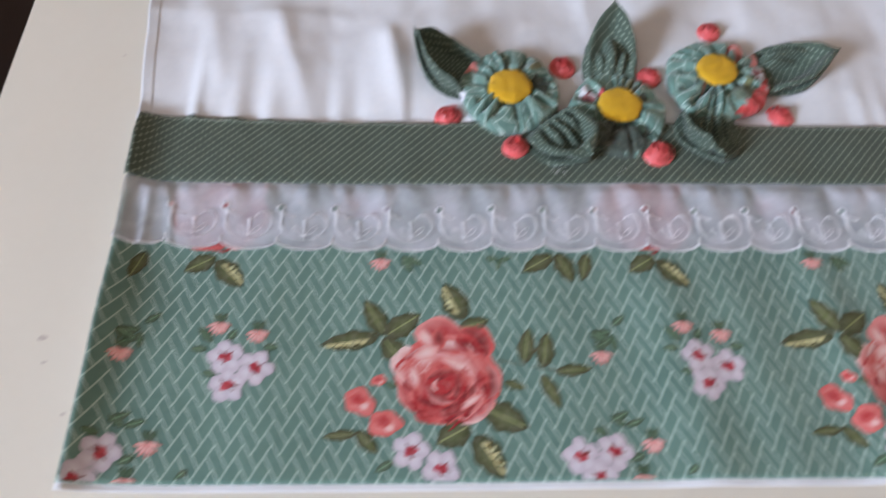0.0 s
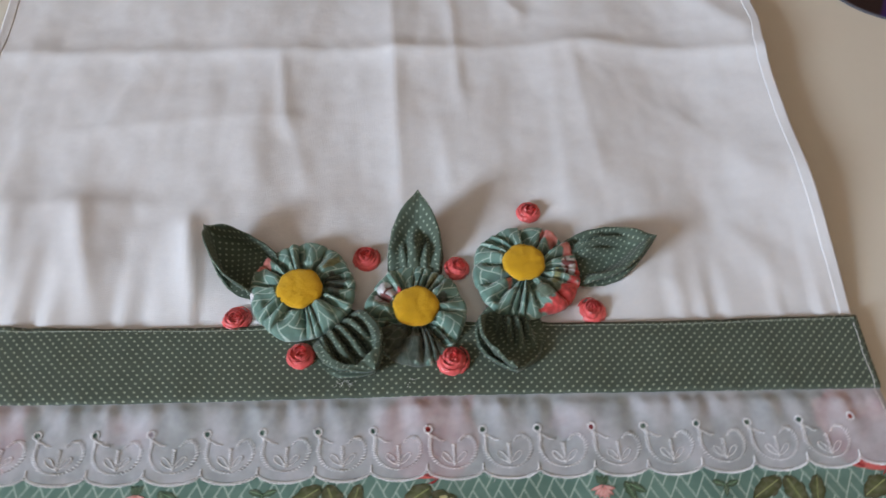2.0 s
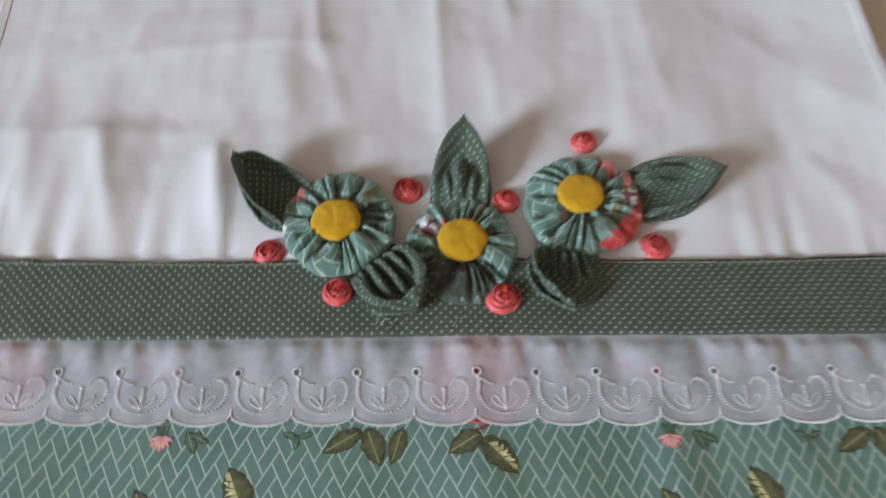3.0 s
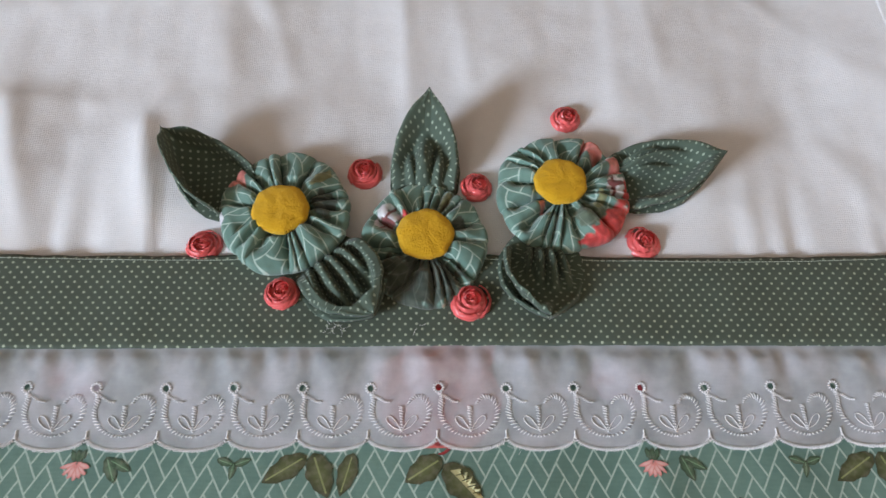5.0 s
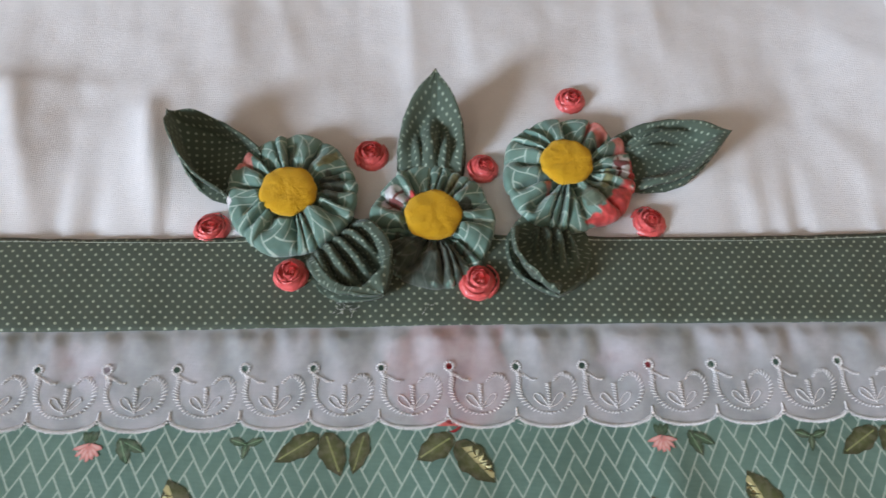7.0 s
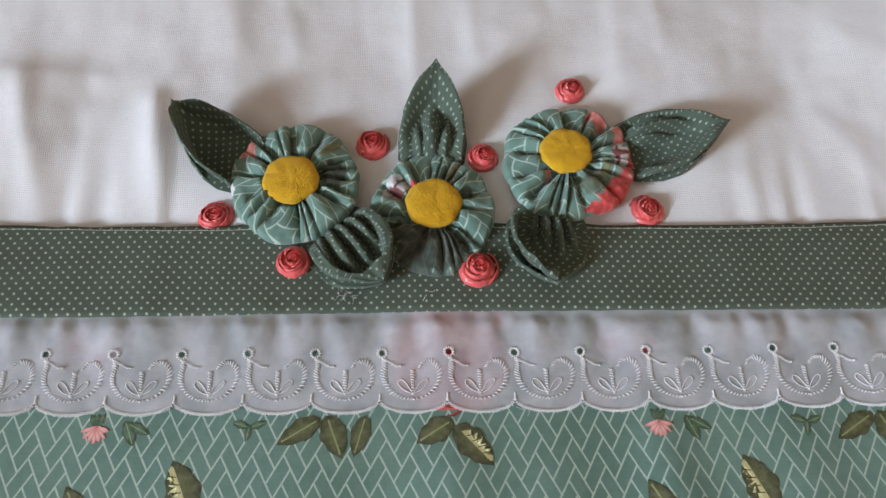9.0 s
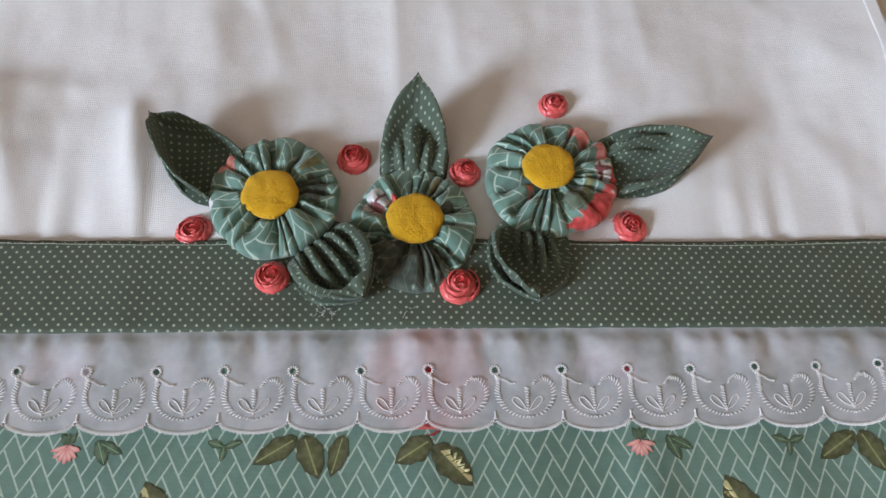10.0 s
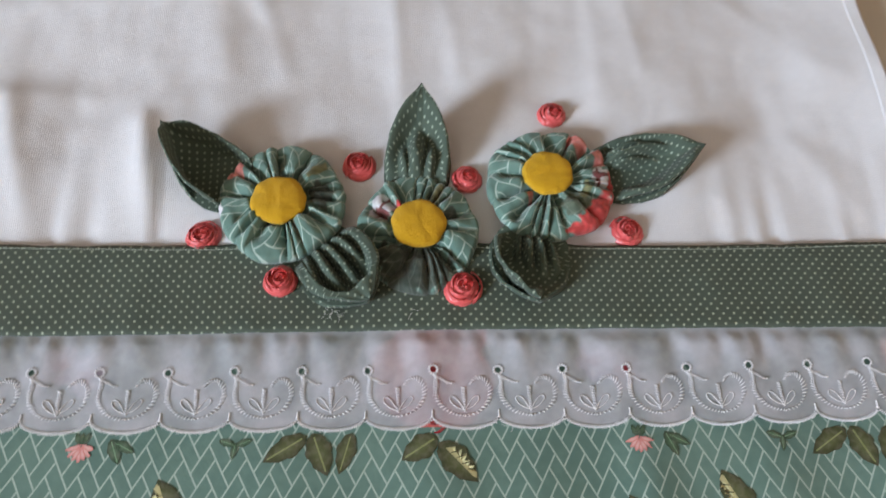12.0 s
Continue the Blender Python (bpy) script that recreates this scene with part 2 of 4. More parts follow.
def tube(points, radius, sides=6):
    """Verts and faces of a round cord along points."""
    pts = np.asarray(points, float)
    t = np.gradient(pts, axis=0)
    t /= np.linalg.norm(t, axis=1)[:, None] + 1e-12
    side = np.cross(t, (0.0, 0.0, 1.0))
    side /= np.linalg.norm(side, axis=1)[:, None] + 1e-9
    up = np.cross(side, t)
    r = np.broadcast_to(radius, len(pts))
    ang = np.linspace(0, 2 * math.pi, sides, endpoint=False)
    v = pts[:, None] + r[:, None, None] * (np.cos(ang)[None, :, None] * side[:, None] + np.sin(ang)[None, :, None] * up[:, None])
    return v.reshape(-1, 3), grid_faces(len(pts), sides, True)


def joined(pieces):
    verts, faces, n = [], [], 0
    for v, f in pieces:
        verts.append(v), faces.extend((np.asarray(f) + n).tolist())
        n += len(v)
    return np.concatenate(verts), faces


def step(x, a, b):
    s = min(1.0, max(0.0, (x - a) / (b - a)))
    return s * s * (3 - 2 * s)

# ---- the room ----
def structure(name, specs, mat, label, category, bevel=0.0):
    ob = part(name, boxes(specs, bevel), mat, None)
    return tagged(ob, label, category, kind="structure")


structure("floor", [(-2.2, -2.6, -0.85, 2.8, 2.6, -0.75)], FLOOR, "dark brown tiled floor under the table", "floor")
# unseen ceiling and walls, added to enclose the table and bounce warm light
structure("ceiling", [(-2.2, -2.6, 1.85, 2.8, 2.6, 1.95)], CEILING, "plain warm-toned ceiling, unseen, for bounce light", "ceiling")
structure("wall_west", [(-2.2, -2.6, -0.75, -2.0, -1.85, 1.85), (-2.2, -1.05, -0.75, -2.0, 2.6, 1.85), (-2.2, -1.85, -0.75, -2.0, -1.05, 0.66), (-2.2, -1.85, 1.5, -2.0, -1.05, 1.85)], WALL, "cream painted wall with a window opening", "wall")
structure("wall_south", [(-2.0, -2.6, -0.75, 2.6, -2.4, 1.85)], WALL, "plain cream painted wall", "wall")
# the gap in this wall is added to hold the warm fill
structure("wall_east", [(2.6, -2.6, -0.75, 2.8, -0.95, 1.85), (2.6, 0.35, -0.75, 2.8, 2.6, 1.85), (2.6, -0.95, 1.52, 2.8, 0.35, 1.85)], WALL, "cream painted wall with an unseen opening added for warm fill", "wall")
structure("wall_north", [(-2.0, 2.4, -0.75, 2.6, 2.6, 1.85)], WALL, "plain cream painted wall", "wall")
window = empty("window_1", -2.1, -1.45, 0.66)
tagged(window, "white painted window frame in the cream wall", "window", kind="structure")
for y0, y1, z0, z1 in ((-0.40, -0.35, 0.0, 0.84), (0.35, 0.40, 0.0, 0.84), (-0.35, 0.35, 0.0, 0.05), (-0.35, 0.35, 0.79, 0.84)):
    part("window_frame", boxes([(-0.09, y0, z0, -0.03, y1, z1)], 0.004), FRAME, window)

# ---- the table ----
table = empty("table", 0.45, 0.2, -0.75)
tagged(table, "cream laminate table top on dark metal legs", "table")
part("tabletop", boxes([(-0.5375, -0.75, 0.722, 0.95, 0.95, 0.75)], 0.003), TABLE, table, "smooth cream laminate top")
for lx, ly in ((-0.47, -0.69), (0.88, -0.69), (-0.47, 0.88), (0.88, 0.88)):
    part("leg", boxes([(lx - 0.02, ly - 0.02, 0.0, lx + 0.02, ly + 0.02, 0.722)], 0.003), LEG, table)

for mx, my, mr in ((-0.031, -0.079, 0.0022), (-0.028, -0.090, 0.0012), (-0.015, -0.112, 0.0012), (-0.028, 0.082, 0.0008)):
    bm = bmesh.new()
    ring_verts = [bm.verts.new((mx - 0.45 + mr * math.cos(a) * random.uniform(0.6, 1.2), my - 0.2 + 0.6 * mr * math.sin(a) * random.uniform(0.6, 1.2), 0.75012)) for a in np.linspace(0, 2 * math.pi, 14, endpoint=False)]
    bm.faces.new(ring_verts)
    part("smudge", bm, SMUDGE, table, "faint greyish pink smudge")


# ---- the towel ----
def left_edge(y):
    return -0.0025 - 0.0035 * step(y, -0.10, -0.02) - 0.0040 * step(y, 0.0, 0.05) - 0.09 * max(0.0, y - 0.04)


def right_edge(y):
    return 0.4480 - 0.0012 * step(y, 0.05, 0.12) + 0.0040 * step(y, 0.212, 0.245) + 0.012 * max(0.0, y - 0.245)


Y0, Y1 = -0.1415, 0.46
PUCKERS = [(random.uniform(0.0, 0.45), random.uniform(0.002, 0.007), random.uniform(-0.0012, 0.0016)) for _ in range(46)]
RIDGES = [  # x0, y0, x1, y1, height, width: the creases of an ironed fold
    (-0.03, 0.221, 0.22, 0.224, 0.0030, 0.007),
    (0.22, 0.224, 0.34, 0.230, 0.0026, 0.007),
    (0.34, 0.229, 0.457, 0.214, 0.0040, 0.008),
    (-0.02, 0.110, 0.125, 0.106, 0.0022, 0.008),
    (0.125, 0.106, 0.16, 0.140, 0.0012, 0.010),
    (0.216, 0.28, 0.224, 0.112, 0.0022, 0.0042),
    (0.318, 0.235, 0.315, 0.09, 0.0024, 0.009),
    (0.254, 0.29, 0.259, 0.19, 0.0026, 0.004),
    (0.150, 0.215, 0.157, 0.165, 0.0024, 0.004),
    (0.330, 0.215, 0.336, 0.130, 0.0020, 0.005),
    (0.040, 0.160, 0.150, 0.170, 0.0012, 0.006),
    (0.246, 0.165, 0.252, 0.12, 0.0016, 0.006),
    (0.1135, 0.095, 0.1215, 0.040, 0.0080, 0.0072),
    (0.055, 0.104, 0.072, 0.045, 0.0046, 0.007),
    (0.020, 0.100, 0.030, 0.045, 0.0024, 0.006),
    (0.136, 0.200, 0.146, 0.125, 0.0020, 0.010),
    (0.160, 0.165, 0.172, 0.120, 0.0018, 0.007),
    (0.385, 0.175, 0.425, 0.120, 0.0022, 0.012),
    (0.400, 0.300, 0.440, 0.235, 0.0050, 0.012),
    (0.275, 0.300, 0.300, 0.262, 0.0022, 0.005),
    (0.40, 0.085, 0.43, 0.045, 0.0016, 0.007),
    (0.36, 0.060, 0.372, 0.038, 0.0014, 0.005),
]


def rise(x, y):
    """Height of the towel's cloth over the table."""
    z = 0.0024
    e = x - left_edge(y)
    z += (0.0052 * step(0.05 - y, 0.0, 0.02) + 0.0010 * step(-y, 0.02, 0.07) + 0.0020) * math.exp(-max(0.0, e) / 0.0075)
    z += 0.0062 * (1 - step(x, -0.01, 0.085)) * step(-y, 0.03, 0.09)
    d = right_edge(y) - x
    z += (0.0095 * step(y, 0.02, 0.12) + 0.001) * math.exp(-max(0.0, d) / 0.030)
    n1 = noise.noise(Vector((x * 14, y * 14, 0.3)))
    n2 = noise.noise(Vector((x * 38, y * 30, 4.3)))
    loose = step(y, 0.030, 0.075)
    z += loose * (0.0026 * (0.5 + noise.noise(Vector((x * 19 + 3, y * 5, 7.1)))) + 0.0016 * noise.noise(Vector((x * 6, y * 17 + 5, 2.7))) + 0.0008 * noise.noise(Vector((x * 60, y * 22, 9.2))) + 0.0004 * noise.noise(Vector((x * 130, y * 95, 5.2))))
    z += 0.0003 + (0.0007 + 0.0016 * loose) * (0.5 + 0.5 * n1) + (0.00025 + 0.0006 * loose) * n2
    if y > 0.03:
        for x0, y0, x1, y1, h, w in RIDGES:
            dx, dy = x1 - x0, y1 - y0
            t = ((x - x0) * dx + (y - y0) * dy) / (dx * dx + dy * dy)
            if -0.4 < t < 1.4:
                s = (dx * (y - y0) - dy * (x - x0)) / math.hypot(dx, dy)
                fade = step(t, -0.25, 0.1) * (1 - step(t, 0.9, 1.25))
                z += 0.75 * h * fade * math.exp(-(math.hypot(s, 0.35 * w) - 0.35 * w) / w) * loose
        near = math.exp(-max(0.0, y - 0.036) / 0.022)
        for px, pw, ph in PUCKERS:
            if abs(x - px) < 4 * pw:
                z += 1.9 * ph * near * step(y, 0.031, 0.041) * math.exp(-((x - px) / pw) ** 2)
    else:
        low = step(-y, 0.03, 0.07)
        for px, pw, ph in ((0.243, 0.016, 0.0024), (0.318, 0.010, 0.0022), (0.275, 0.014, 0.0012), (0.065, 0.02, 0.0012), (0.365, 0.013, 0.0016), (0.41, 0.011, 0.0018), (0.19, 0.02, 0.0008)):
            z += 1.2 * ph * (0.25 + 0.75 * low) * math.exp(-((x - px + 0.1 * (y + 0.09)) / pw) ** 2)
    return z


def cloth_patch(x_of, ys, cols, lift):
    """Rows of points laid on the towel."""
    verts, uvs = [], []
    for y in ys:
        a, b = x_of(y)
        for k in range(cols):
            x = a + (b - a) * k / (cols - 1)
            verts.append((x, y, rise(x, y) + lift)), uvs.append((x, y))
    return verts, grid_faces(len(ys), cols), uvs


def thicken(ob, metres):
    m = ob.modifiers.new("thickness", "SOLIDIFY")
    m.thickness, m.offset = metres, -1.0
    return ob


towel = empty("dish_towel")
tagged(towel, "white cotton dish towel with floral border, spread on the table", "dish towel")

v, f, u = cloth_patch(lambda y: (left_edge(y), right_edge(y)), np.arange(Y0, Y1, 0.0024), 192, 0.0)
thicken(mesh("cloth", v, f, COTTON, towel, u, label="creased white plain-weave cotton"), 0.0005)

# double-turned side hems, with their row of stitches
for side in (-1, 1):
    inner = (lambda y: (left_edge(y) - 0.0006, left_edge(y) + 0.0052)) if side < 0 else (lambda y: (right_edge(y) - 0.0052, right_edge(y) + 0.0006))
    v, f, u = cloth_patch(inner, np.arange(0.032, Y1, 0.003), 7, 0.00012)
    thicken(mesh("side_hem", v, f, COTTON, towel, u, label="narrow folded white hem"), 0.0004)

# white hem showing under the printed border
v, f, u = cloth_patch(lambda y: (left_edge(y) - 0.001, right_edge(y) + 0.001), [-0.1442, -0.1434, -0.1422, -0.1405], 160, -0.0002)
thicken(mesh("bottom_hem", v, f, COTTON, towel, u, label="white edge of the backing cloth"), 0.0006)

# printed border
v, f, u = cloth_patch(lambda y: (left_edge(y) - 0.0006, right_edge(y) + 0.0006), np.arange(-0.1415, 0.0055, 0.0021), 210, 0.0007)
panel = thicken(mesh("printed_border", v, f, PRINT, towel, u, label="sage green cotton printed with herringbone and roses"), 0.0005)

# ---- drawing of the print ----
class Drawing:
    """Flat inked shapes that lie on the printed border, one over another."""

    def __init__(self):
        self.v, self.f, self.u, self.c = [], [], [], []

    def fan(self, outline, centre, inside, outside, level, rings=5):
        n0, k = len(self.v), len(outline)
        cx, cy = centre
        for r in range(rings + 1):
            s = r / rings
            for x, y in outline:
                px, py = cx + (x - cx) * s, cy + (y - cy) * s
                px = min(max(px, left_edge(py) + 0.0004), right_edge(py) - 0.0004)
                py = max(py, -0.1408)
                self.v.append((px, py, rise(px, py) + 0.00088 + 0.00003 * level))
                self.u.append((px, py))
                g = s ** 1.4
                grain = random.uniform(0.97, 1.03)
                self.c.append([grain * (a + (b - a) * g) for a, b in zip(inside, outside)] + [1.0])
        for r in range(rings):
            for q in range(k):
                self.f.append((n0 + r * k + q, n0 + r * k + (q + 1) % k, n0 + (r + 1) * k + (q + 1) % k, n0 + (r + 1) * k + q))

    def blob(self, x, y, rx, ry, turn, inside, outside, level, wobble=0.12, k=22):
        a, ph = radians(turn), random.uniform(0, 6.3)
        pts = []
        for q in range(k):
            t = 2 * math.pi * q / k
            r = 1 + wobble * (0.6 * math.sin(2 * t + ph) + 0.5 * math.sin(5 * t + 2 * ph) + 0.4 * math.sin(3 * t + ph * 3))
            ex, ey = rx * r * math.cos(t), ry * r * math.sin(t)
            pts.append((x + ex * math.cos(a) - ey * math.sin(a), y + ex * math.sin(a) + ey * math.cos(a)))
        self.fan(pts, (x, y), inside, outside, level)

    def leaf(self, x0, y0, x1, y1, w, dark, light, level, split=False):
        dx, dy = x1 - x0, y1 - y0
        n = math.hypot(dx, dy)
        ax, ay, bx, by = dx / n, dy / n, -dy / n, dx / n
        shape = lambda s: w * (math.sin(math.pi * s ** 0.8)) ** 0.8 * (1 + 0.10 * math.sin(19 * s)) if 0 < s < 1 else 0.0
        ss = [i / 11 for i in range(12)]
        pts = [(x0 + ax * n * s + bx * shape(s), y0 + ay * n * s + by * shape(s)) for s in ss]
        pts += [(x0 + ax * n * s - bx * shape(s), y0 + ay * n * s - by * shape(s)) for s in ss[-2:0:-1]]
        self.fan(pts, (x0 + dx * 0.5, y0 + dy * 0.5), [1.35 * c for c in dark], [0.55 * c for c in dark], level)
        if split:  # a pale, ragged half with dark veins
            at = lambda q, o: (x0 + dx * q + bx * o, y0 + dy * q + by * o)
            teeth = [0.16 + 0.72 * i / 12 for i in range(13)]
            rag = [at(q, 0.04 * w) for q in teeth]
            rag += [at(min(0.97, q + 0.05), shape(q) * (0.80 if i % 2 else 0.42)) for i, q in list(enumerate(teeth))[::-1]]
            self.fan(rag, at(0.52, 0.25 * w), light, [0.75 * c for c in light], level + 1, 3)
            for i in range(4):
                q = 0.28 + 0.14 * i
                self.leaf_vein(*at(q, 0.02 * w), *at(q + 0.10, shape(q) * 0.75), w * 0.035, [0.8 * c for c in dark], level + 2)
        else:
            self.leaf_vein(x0, y0, x1, y1, w * 0.07, light, level + 1)

    def leaf_vein(self, x0, y0, x1, y1, w, c, level):
        bx, by = -(y1 - y0), x1 - x0
        n = math.hypot(bx, by)
        bx, by = bx / n * w, by / n * w
        pts = []
        for i in range(7):
            s = 0.1 + 0.8 * i / 6
            pts.append((x0 + (x1 - x0) * s + bx, y0 + (y1 - y0) * s + by))
        for i in range(6, -1, -1):
            s = 0.1 + 0.8 * i / 6
            pts.append((x0 + (x1 - x0) * s - bx, y0 + (y1 - y0) * s - by))
        self.fan(pts, ((x0 + x1) / 2, (y0 + y1) / 2), c, c, level, 2)

    def crescent(self, cx, cy, r, thick, a0, a1, inner, outer, level, squash=1.0):
        """A petal edge: thick in the middle, running out at both ends."""
        n0, k, rows = len(self.v), 18, 5
        wob = random.uniform(0, 6)
        for j in range(rows):
            g = j / (rows - 1)
            for q in range(k):
                t = q / (k - 1)
                a = radians(a0 + (a1 - a0) * t)
                w = thick * math.sin(math.pi * t) ** 0.6
                rr = r - w * (1 - g) + 0.05 * r * math.sin(5 * t + wob)
                px, py = cx + rr * math.cos(a), cy + squash * rr * math.sin(a)
                px = min(max(px, left_edge(py) + 0.0004), right_edge(py) - 0.0004)
                self.v.append((px, py, rise(px, py) + 0.00088 + 0.00003 * level)), self.u.append((px, py))
                m = 0.75 + 0.35 * math.sin(3 * t + wob)
                h = min(1.0, max(0.0, g * m + 0.1 * math.sin(17 * t + wob)))
                self.c.append([a_ + (b_ - a_) * h for a_, b_ in zip(inner, outer)] + [1.0])
        f = grid_faces(rows, k) + n0
        self.f.extend(f.tolist())

    def put(self, name, label):
        return mesh(name, self.v, self.f, INK, panel, self.u, self.c, label=label)


OLIVE, OLIVE_LIGHT, MOSS = (0.088, 0.100, 0.040), (0.62, 0.58, 0.29), (0.075, 0.13, 0.075)
PINK, CORAL, RED, WINE, BLUSH = (0.72, 0.27, 0.25), (0.64, 0.12, 0.11), (0.45, 0.022, 0.028), (0.17, 0.008, 0.012), (0.84, 0.60, 0.57)
PETAL, PETAL_EDGE = (0.68, 0.64, 0.69), (0.54, 0.46, 0.53)


def rose_print(x, y, s=1.0):
    d = Drawing()
    # silhouette of outer petals
    for px, py, rx, ry, a, c0, c1, lv in (
        (0.0, -0.002, 0.0205, 0.0185, 0, CORAL, CORAL, 2), (-0.003, 0.0165, 0.0105, 0.0085, 8, CORAL, PINK, 1), (0.0125, 0.0135, 0.0090, 0.0075, -25, RED, CORAL, 1),
        (-0.0155, 0.0030, 0.0080, 0.0085, 20, PINK, BLUSH, 1), (-0.0130, -0.0090, 0.0080, 0.0075, -20, CORAL, PINK, 1), (0.0175, -0.0030, 0.0055, 0.0095, 12, RED, CORAL, 1), (0.0115, -0.0135, 0.0090, 0.0070, 30, CORAL, PINK, 1), (-0.0020, -0.0165, 0.0110, 0.0060, 0, RED, CORAL, 1)):
        d.blob(x + px * s, y + py * s, rx * s, ry * s, a, c0, c1, lv, 0.09)
    # petal edges, from the outside in
    for cx, cy, r, th, a0, a1, c0, c1, lv in (
        (-0.002, 0.013, 0.0105, 0.0070, 20, 165, RED, PINK, 3), (0.0105, 0.0115, 0.0085, 0.0050, -40, 120, WINE, CORAL, 3), (-0.0135, 0.0020, 0.0090, 0.0062, 95, 250, CORAL, BLUSH, 3),
        (-0.0110, -0.0080, 0.0095, 0.0050, 150, 290, RED, PINK, 3), (0.0140, -0.0040, 0.0085, 0.0050, -75, 70, WINE, PINK, 3), (0.0090, -0.0120, 0.0100, 0.0045, -110, 10, RED, BLUSH, 4),
        (-0.0020, -0.0040, 0.0185, 0.0050, 35, 150, RED, BLUSH, 5), (-0.0010, -0.0050, 0.0165, 0.0055, 130, 235, CORAL, PINK, 5), (0.0, -0.0050, 0.0160, 0.0050, -60, 60, RED, PINK, 5), (-0.0005, -0.0060, 0.0140, 0.0050, 225, 330, WINE, CORAL, 6),
        (-0.0015, -0.0050, 0.0135, 0.0048, 60, 175, CORAL, BLUSH, 7), (0.0010, -0.0055, 0.0125, 0.0050, -30, 85, CORAL, BLUSH, 8), (-0.0010, -0.0060, 0.0115, 0.0042, 150, 270, RED, PINK, 8), (0.0005, -0.0065, 0.0110, 0.0040, 250, 370, WINE, CORAL, 9)):
        d.crescent(x + cx * s, y + cy * s, r * s, th * s, a0, a1, c0, c1, lv)
    for px, py, rx, ry, a, c0, c1 in ((-0.0085, 0.0085, 0.0062, 0.0028, 28, BLUSH, PINK), (0.0095, 0.0115, 0.0066, 0.0026, -32, WINE, RED), (0.0150, -0.0060, 0.0024, 0.0058, 18, WINE, RED), (-0.0030, 0.0150, 0.0026, 0.0052, 8, WINE, CORAL),
            (0.0050, 0.0030, 0.0070, 0.0022, -22, BLUSH, PINK), (-0.0140, -0.0020, 0.0028, 0.0060, 12, BLUSH, CORAL), (-0.0080, -0.0130, 0.0060, 0.0022, -25, WINE, RED), (0.0100, -0.0125, 0.0055, 0.0020, 32, BLUSH, CORAL), (-0.0090, 0.0155, 0.0028, 0.0040, 30, BLUSH, PINK)):
        d.blob(x + px * s, y + py * s, rx * s, ry * s, a, c0, c1, 9, 0.16)
    d.blob(x - 0.001 * s, y - 0.0065 * s, 0.0082 * s, 0.0066 * s, 0, RED, RED, 10, 0.08)
    for cx, cy, r, th, a0, a1, c0, c1, lv in (
        (-0.0010, -0.0060, 0.0080, 0.0030, 30, 160, WINE, CORAL, 11), (-0.0010, -0.0065, 0.0075, 0.0030, 170, 300, WINE, PINK, 11), (-0.0010, -0.0065, 0.0072, 0.0028, -60, 50, WINE, CORAL, 12),
        (-0.0015, -0.0062, 0.0050, 0.0024, 60, 210, WINE, RED, 13), (-0.0010, -0.0066, 0.0046, 0.0022, 220, 380, WINE, CORAL, 13), (-0.0035, -0.0058, 0.0026, 0.0018, 90, 260, CORAL, BLUSH, 14), (-0.0012, -0.0064, 0.0024, 0.0014, -60, 120, WINE, CORAL, 14)):
        d.crescent(x + cx * s, y + cy * s, r * s, th * s, a0, a1, c0, c1, lv)
    brush = random.Random(31)
    for _ in range(46):  # brushed petal edges
        a, r = brush.uniform(0, 360), brush.uniform(0.006, 0.0195)
        lit = 0.42 + 0.45 * math.sin(radians(a + 25)) * (0.5 + r / 0.03) + brush.uniform(-0.35, 0.35)
        tone, under = ((BLUSH, PINK), (PINK, CORAL), (CORAL, RED), (WINE, RED))[0 if lit > 0.7 else 1 if lit > 0.4 else 2 if lit > 0.1 else 3]
        d.crescent(x + brush.uniform(-0.002, 0.002) * s, y + (-0.004 + brush.uniform(-0.002, 0.002)) * s, r * s, brush.uniform(0.0008, 0.0024) * s, a, a + brush.uniform(18, 55), under, tone, 9)
    d.put("printed_rose", "large coral rose printed on the green cotton")


def leaf_print(x0, y0, x1, y1, w, split=False, dark=OLIVE):
    d = Drawing()
    d.leaf(x0, y0, x1, y1, w, dark, OLIVE_LIGHT if split else tuple(2.8 * c for c in dark), 1, split)
    d.put("printed_leaf", "olive leaf printed on the green cotton")


def blossom_print(x, y, r=0.0068):
    d = Drawing()
    a0 = random.uniform(0, 72)
    for q in range(5):
        a = radians(a0 + 72 * q)
        d.blob(x + 0.58 * r * math.cos(a), y + 0.58 * r * math.sin(a), 0.56 * r, 0.50 * r, math.degrees(a), PETAL, PETAL_EDGE, 3, 0.10, 16)
    d.blob(x, y, 0.36 * r, 0.32 * r, 0, RED, (0.5, 0.08, 0.12), 5, 0.3, 16)
    for q in range(4):
        a = random.uniform(0, 6.3)
        d.leaf_vein(x, y, x + r * 0.75 * math.cos(a), y + r * 0.55 * math.sin(a), r * 0.03, WINE, 6)
    d.put("printed_blossom", "white blossom with a red heart printed on the cotton")


def bud_print(x, y, r, c0=CORAL, c1=PINK):
    d = Drawing()
    d.blob(x, y, r, 0.85 * r, random.uniform(-20, 20), c1, c0, 3, 0.16)
    d.blob(x - 0.1 * r, y + 0.15 * r, 0.55 * r, 0.42 * r, 10, RED if c0 is CORAL else c0, c0, 4, 0.2)
    d.blob(x + 0.3 * r, y - 0.3 * r, 0.35 * r, 0.22 * r, 30, BLUSH, c1, 5, 0.2)
    d.put("printed_bud", "small rosebud printed on the green cotton")


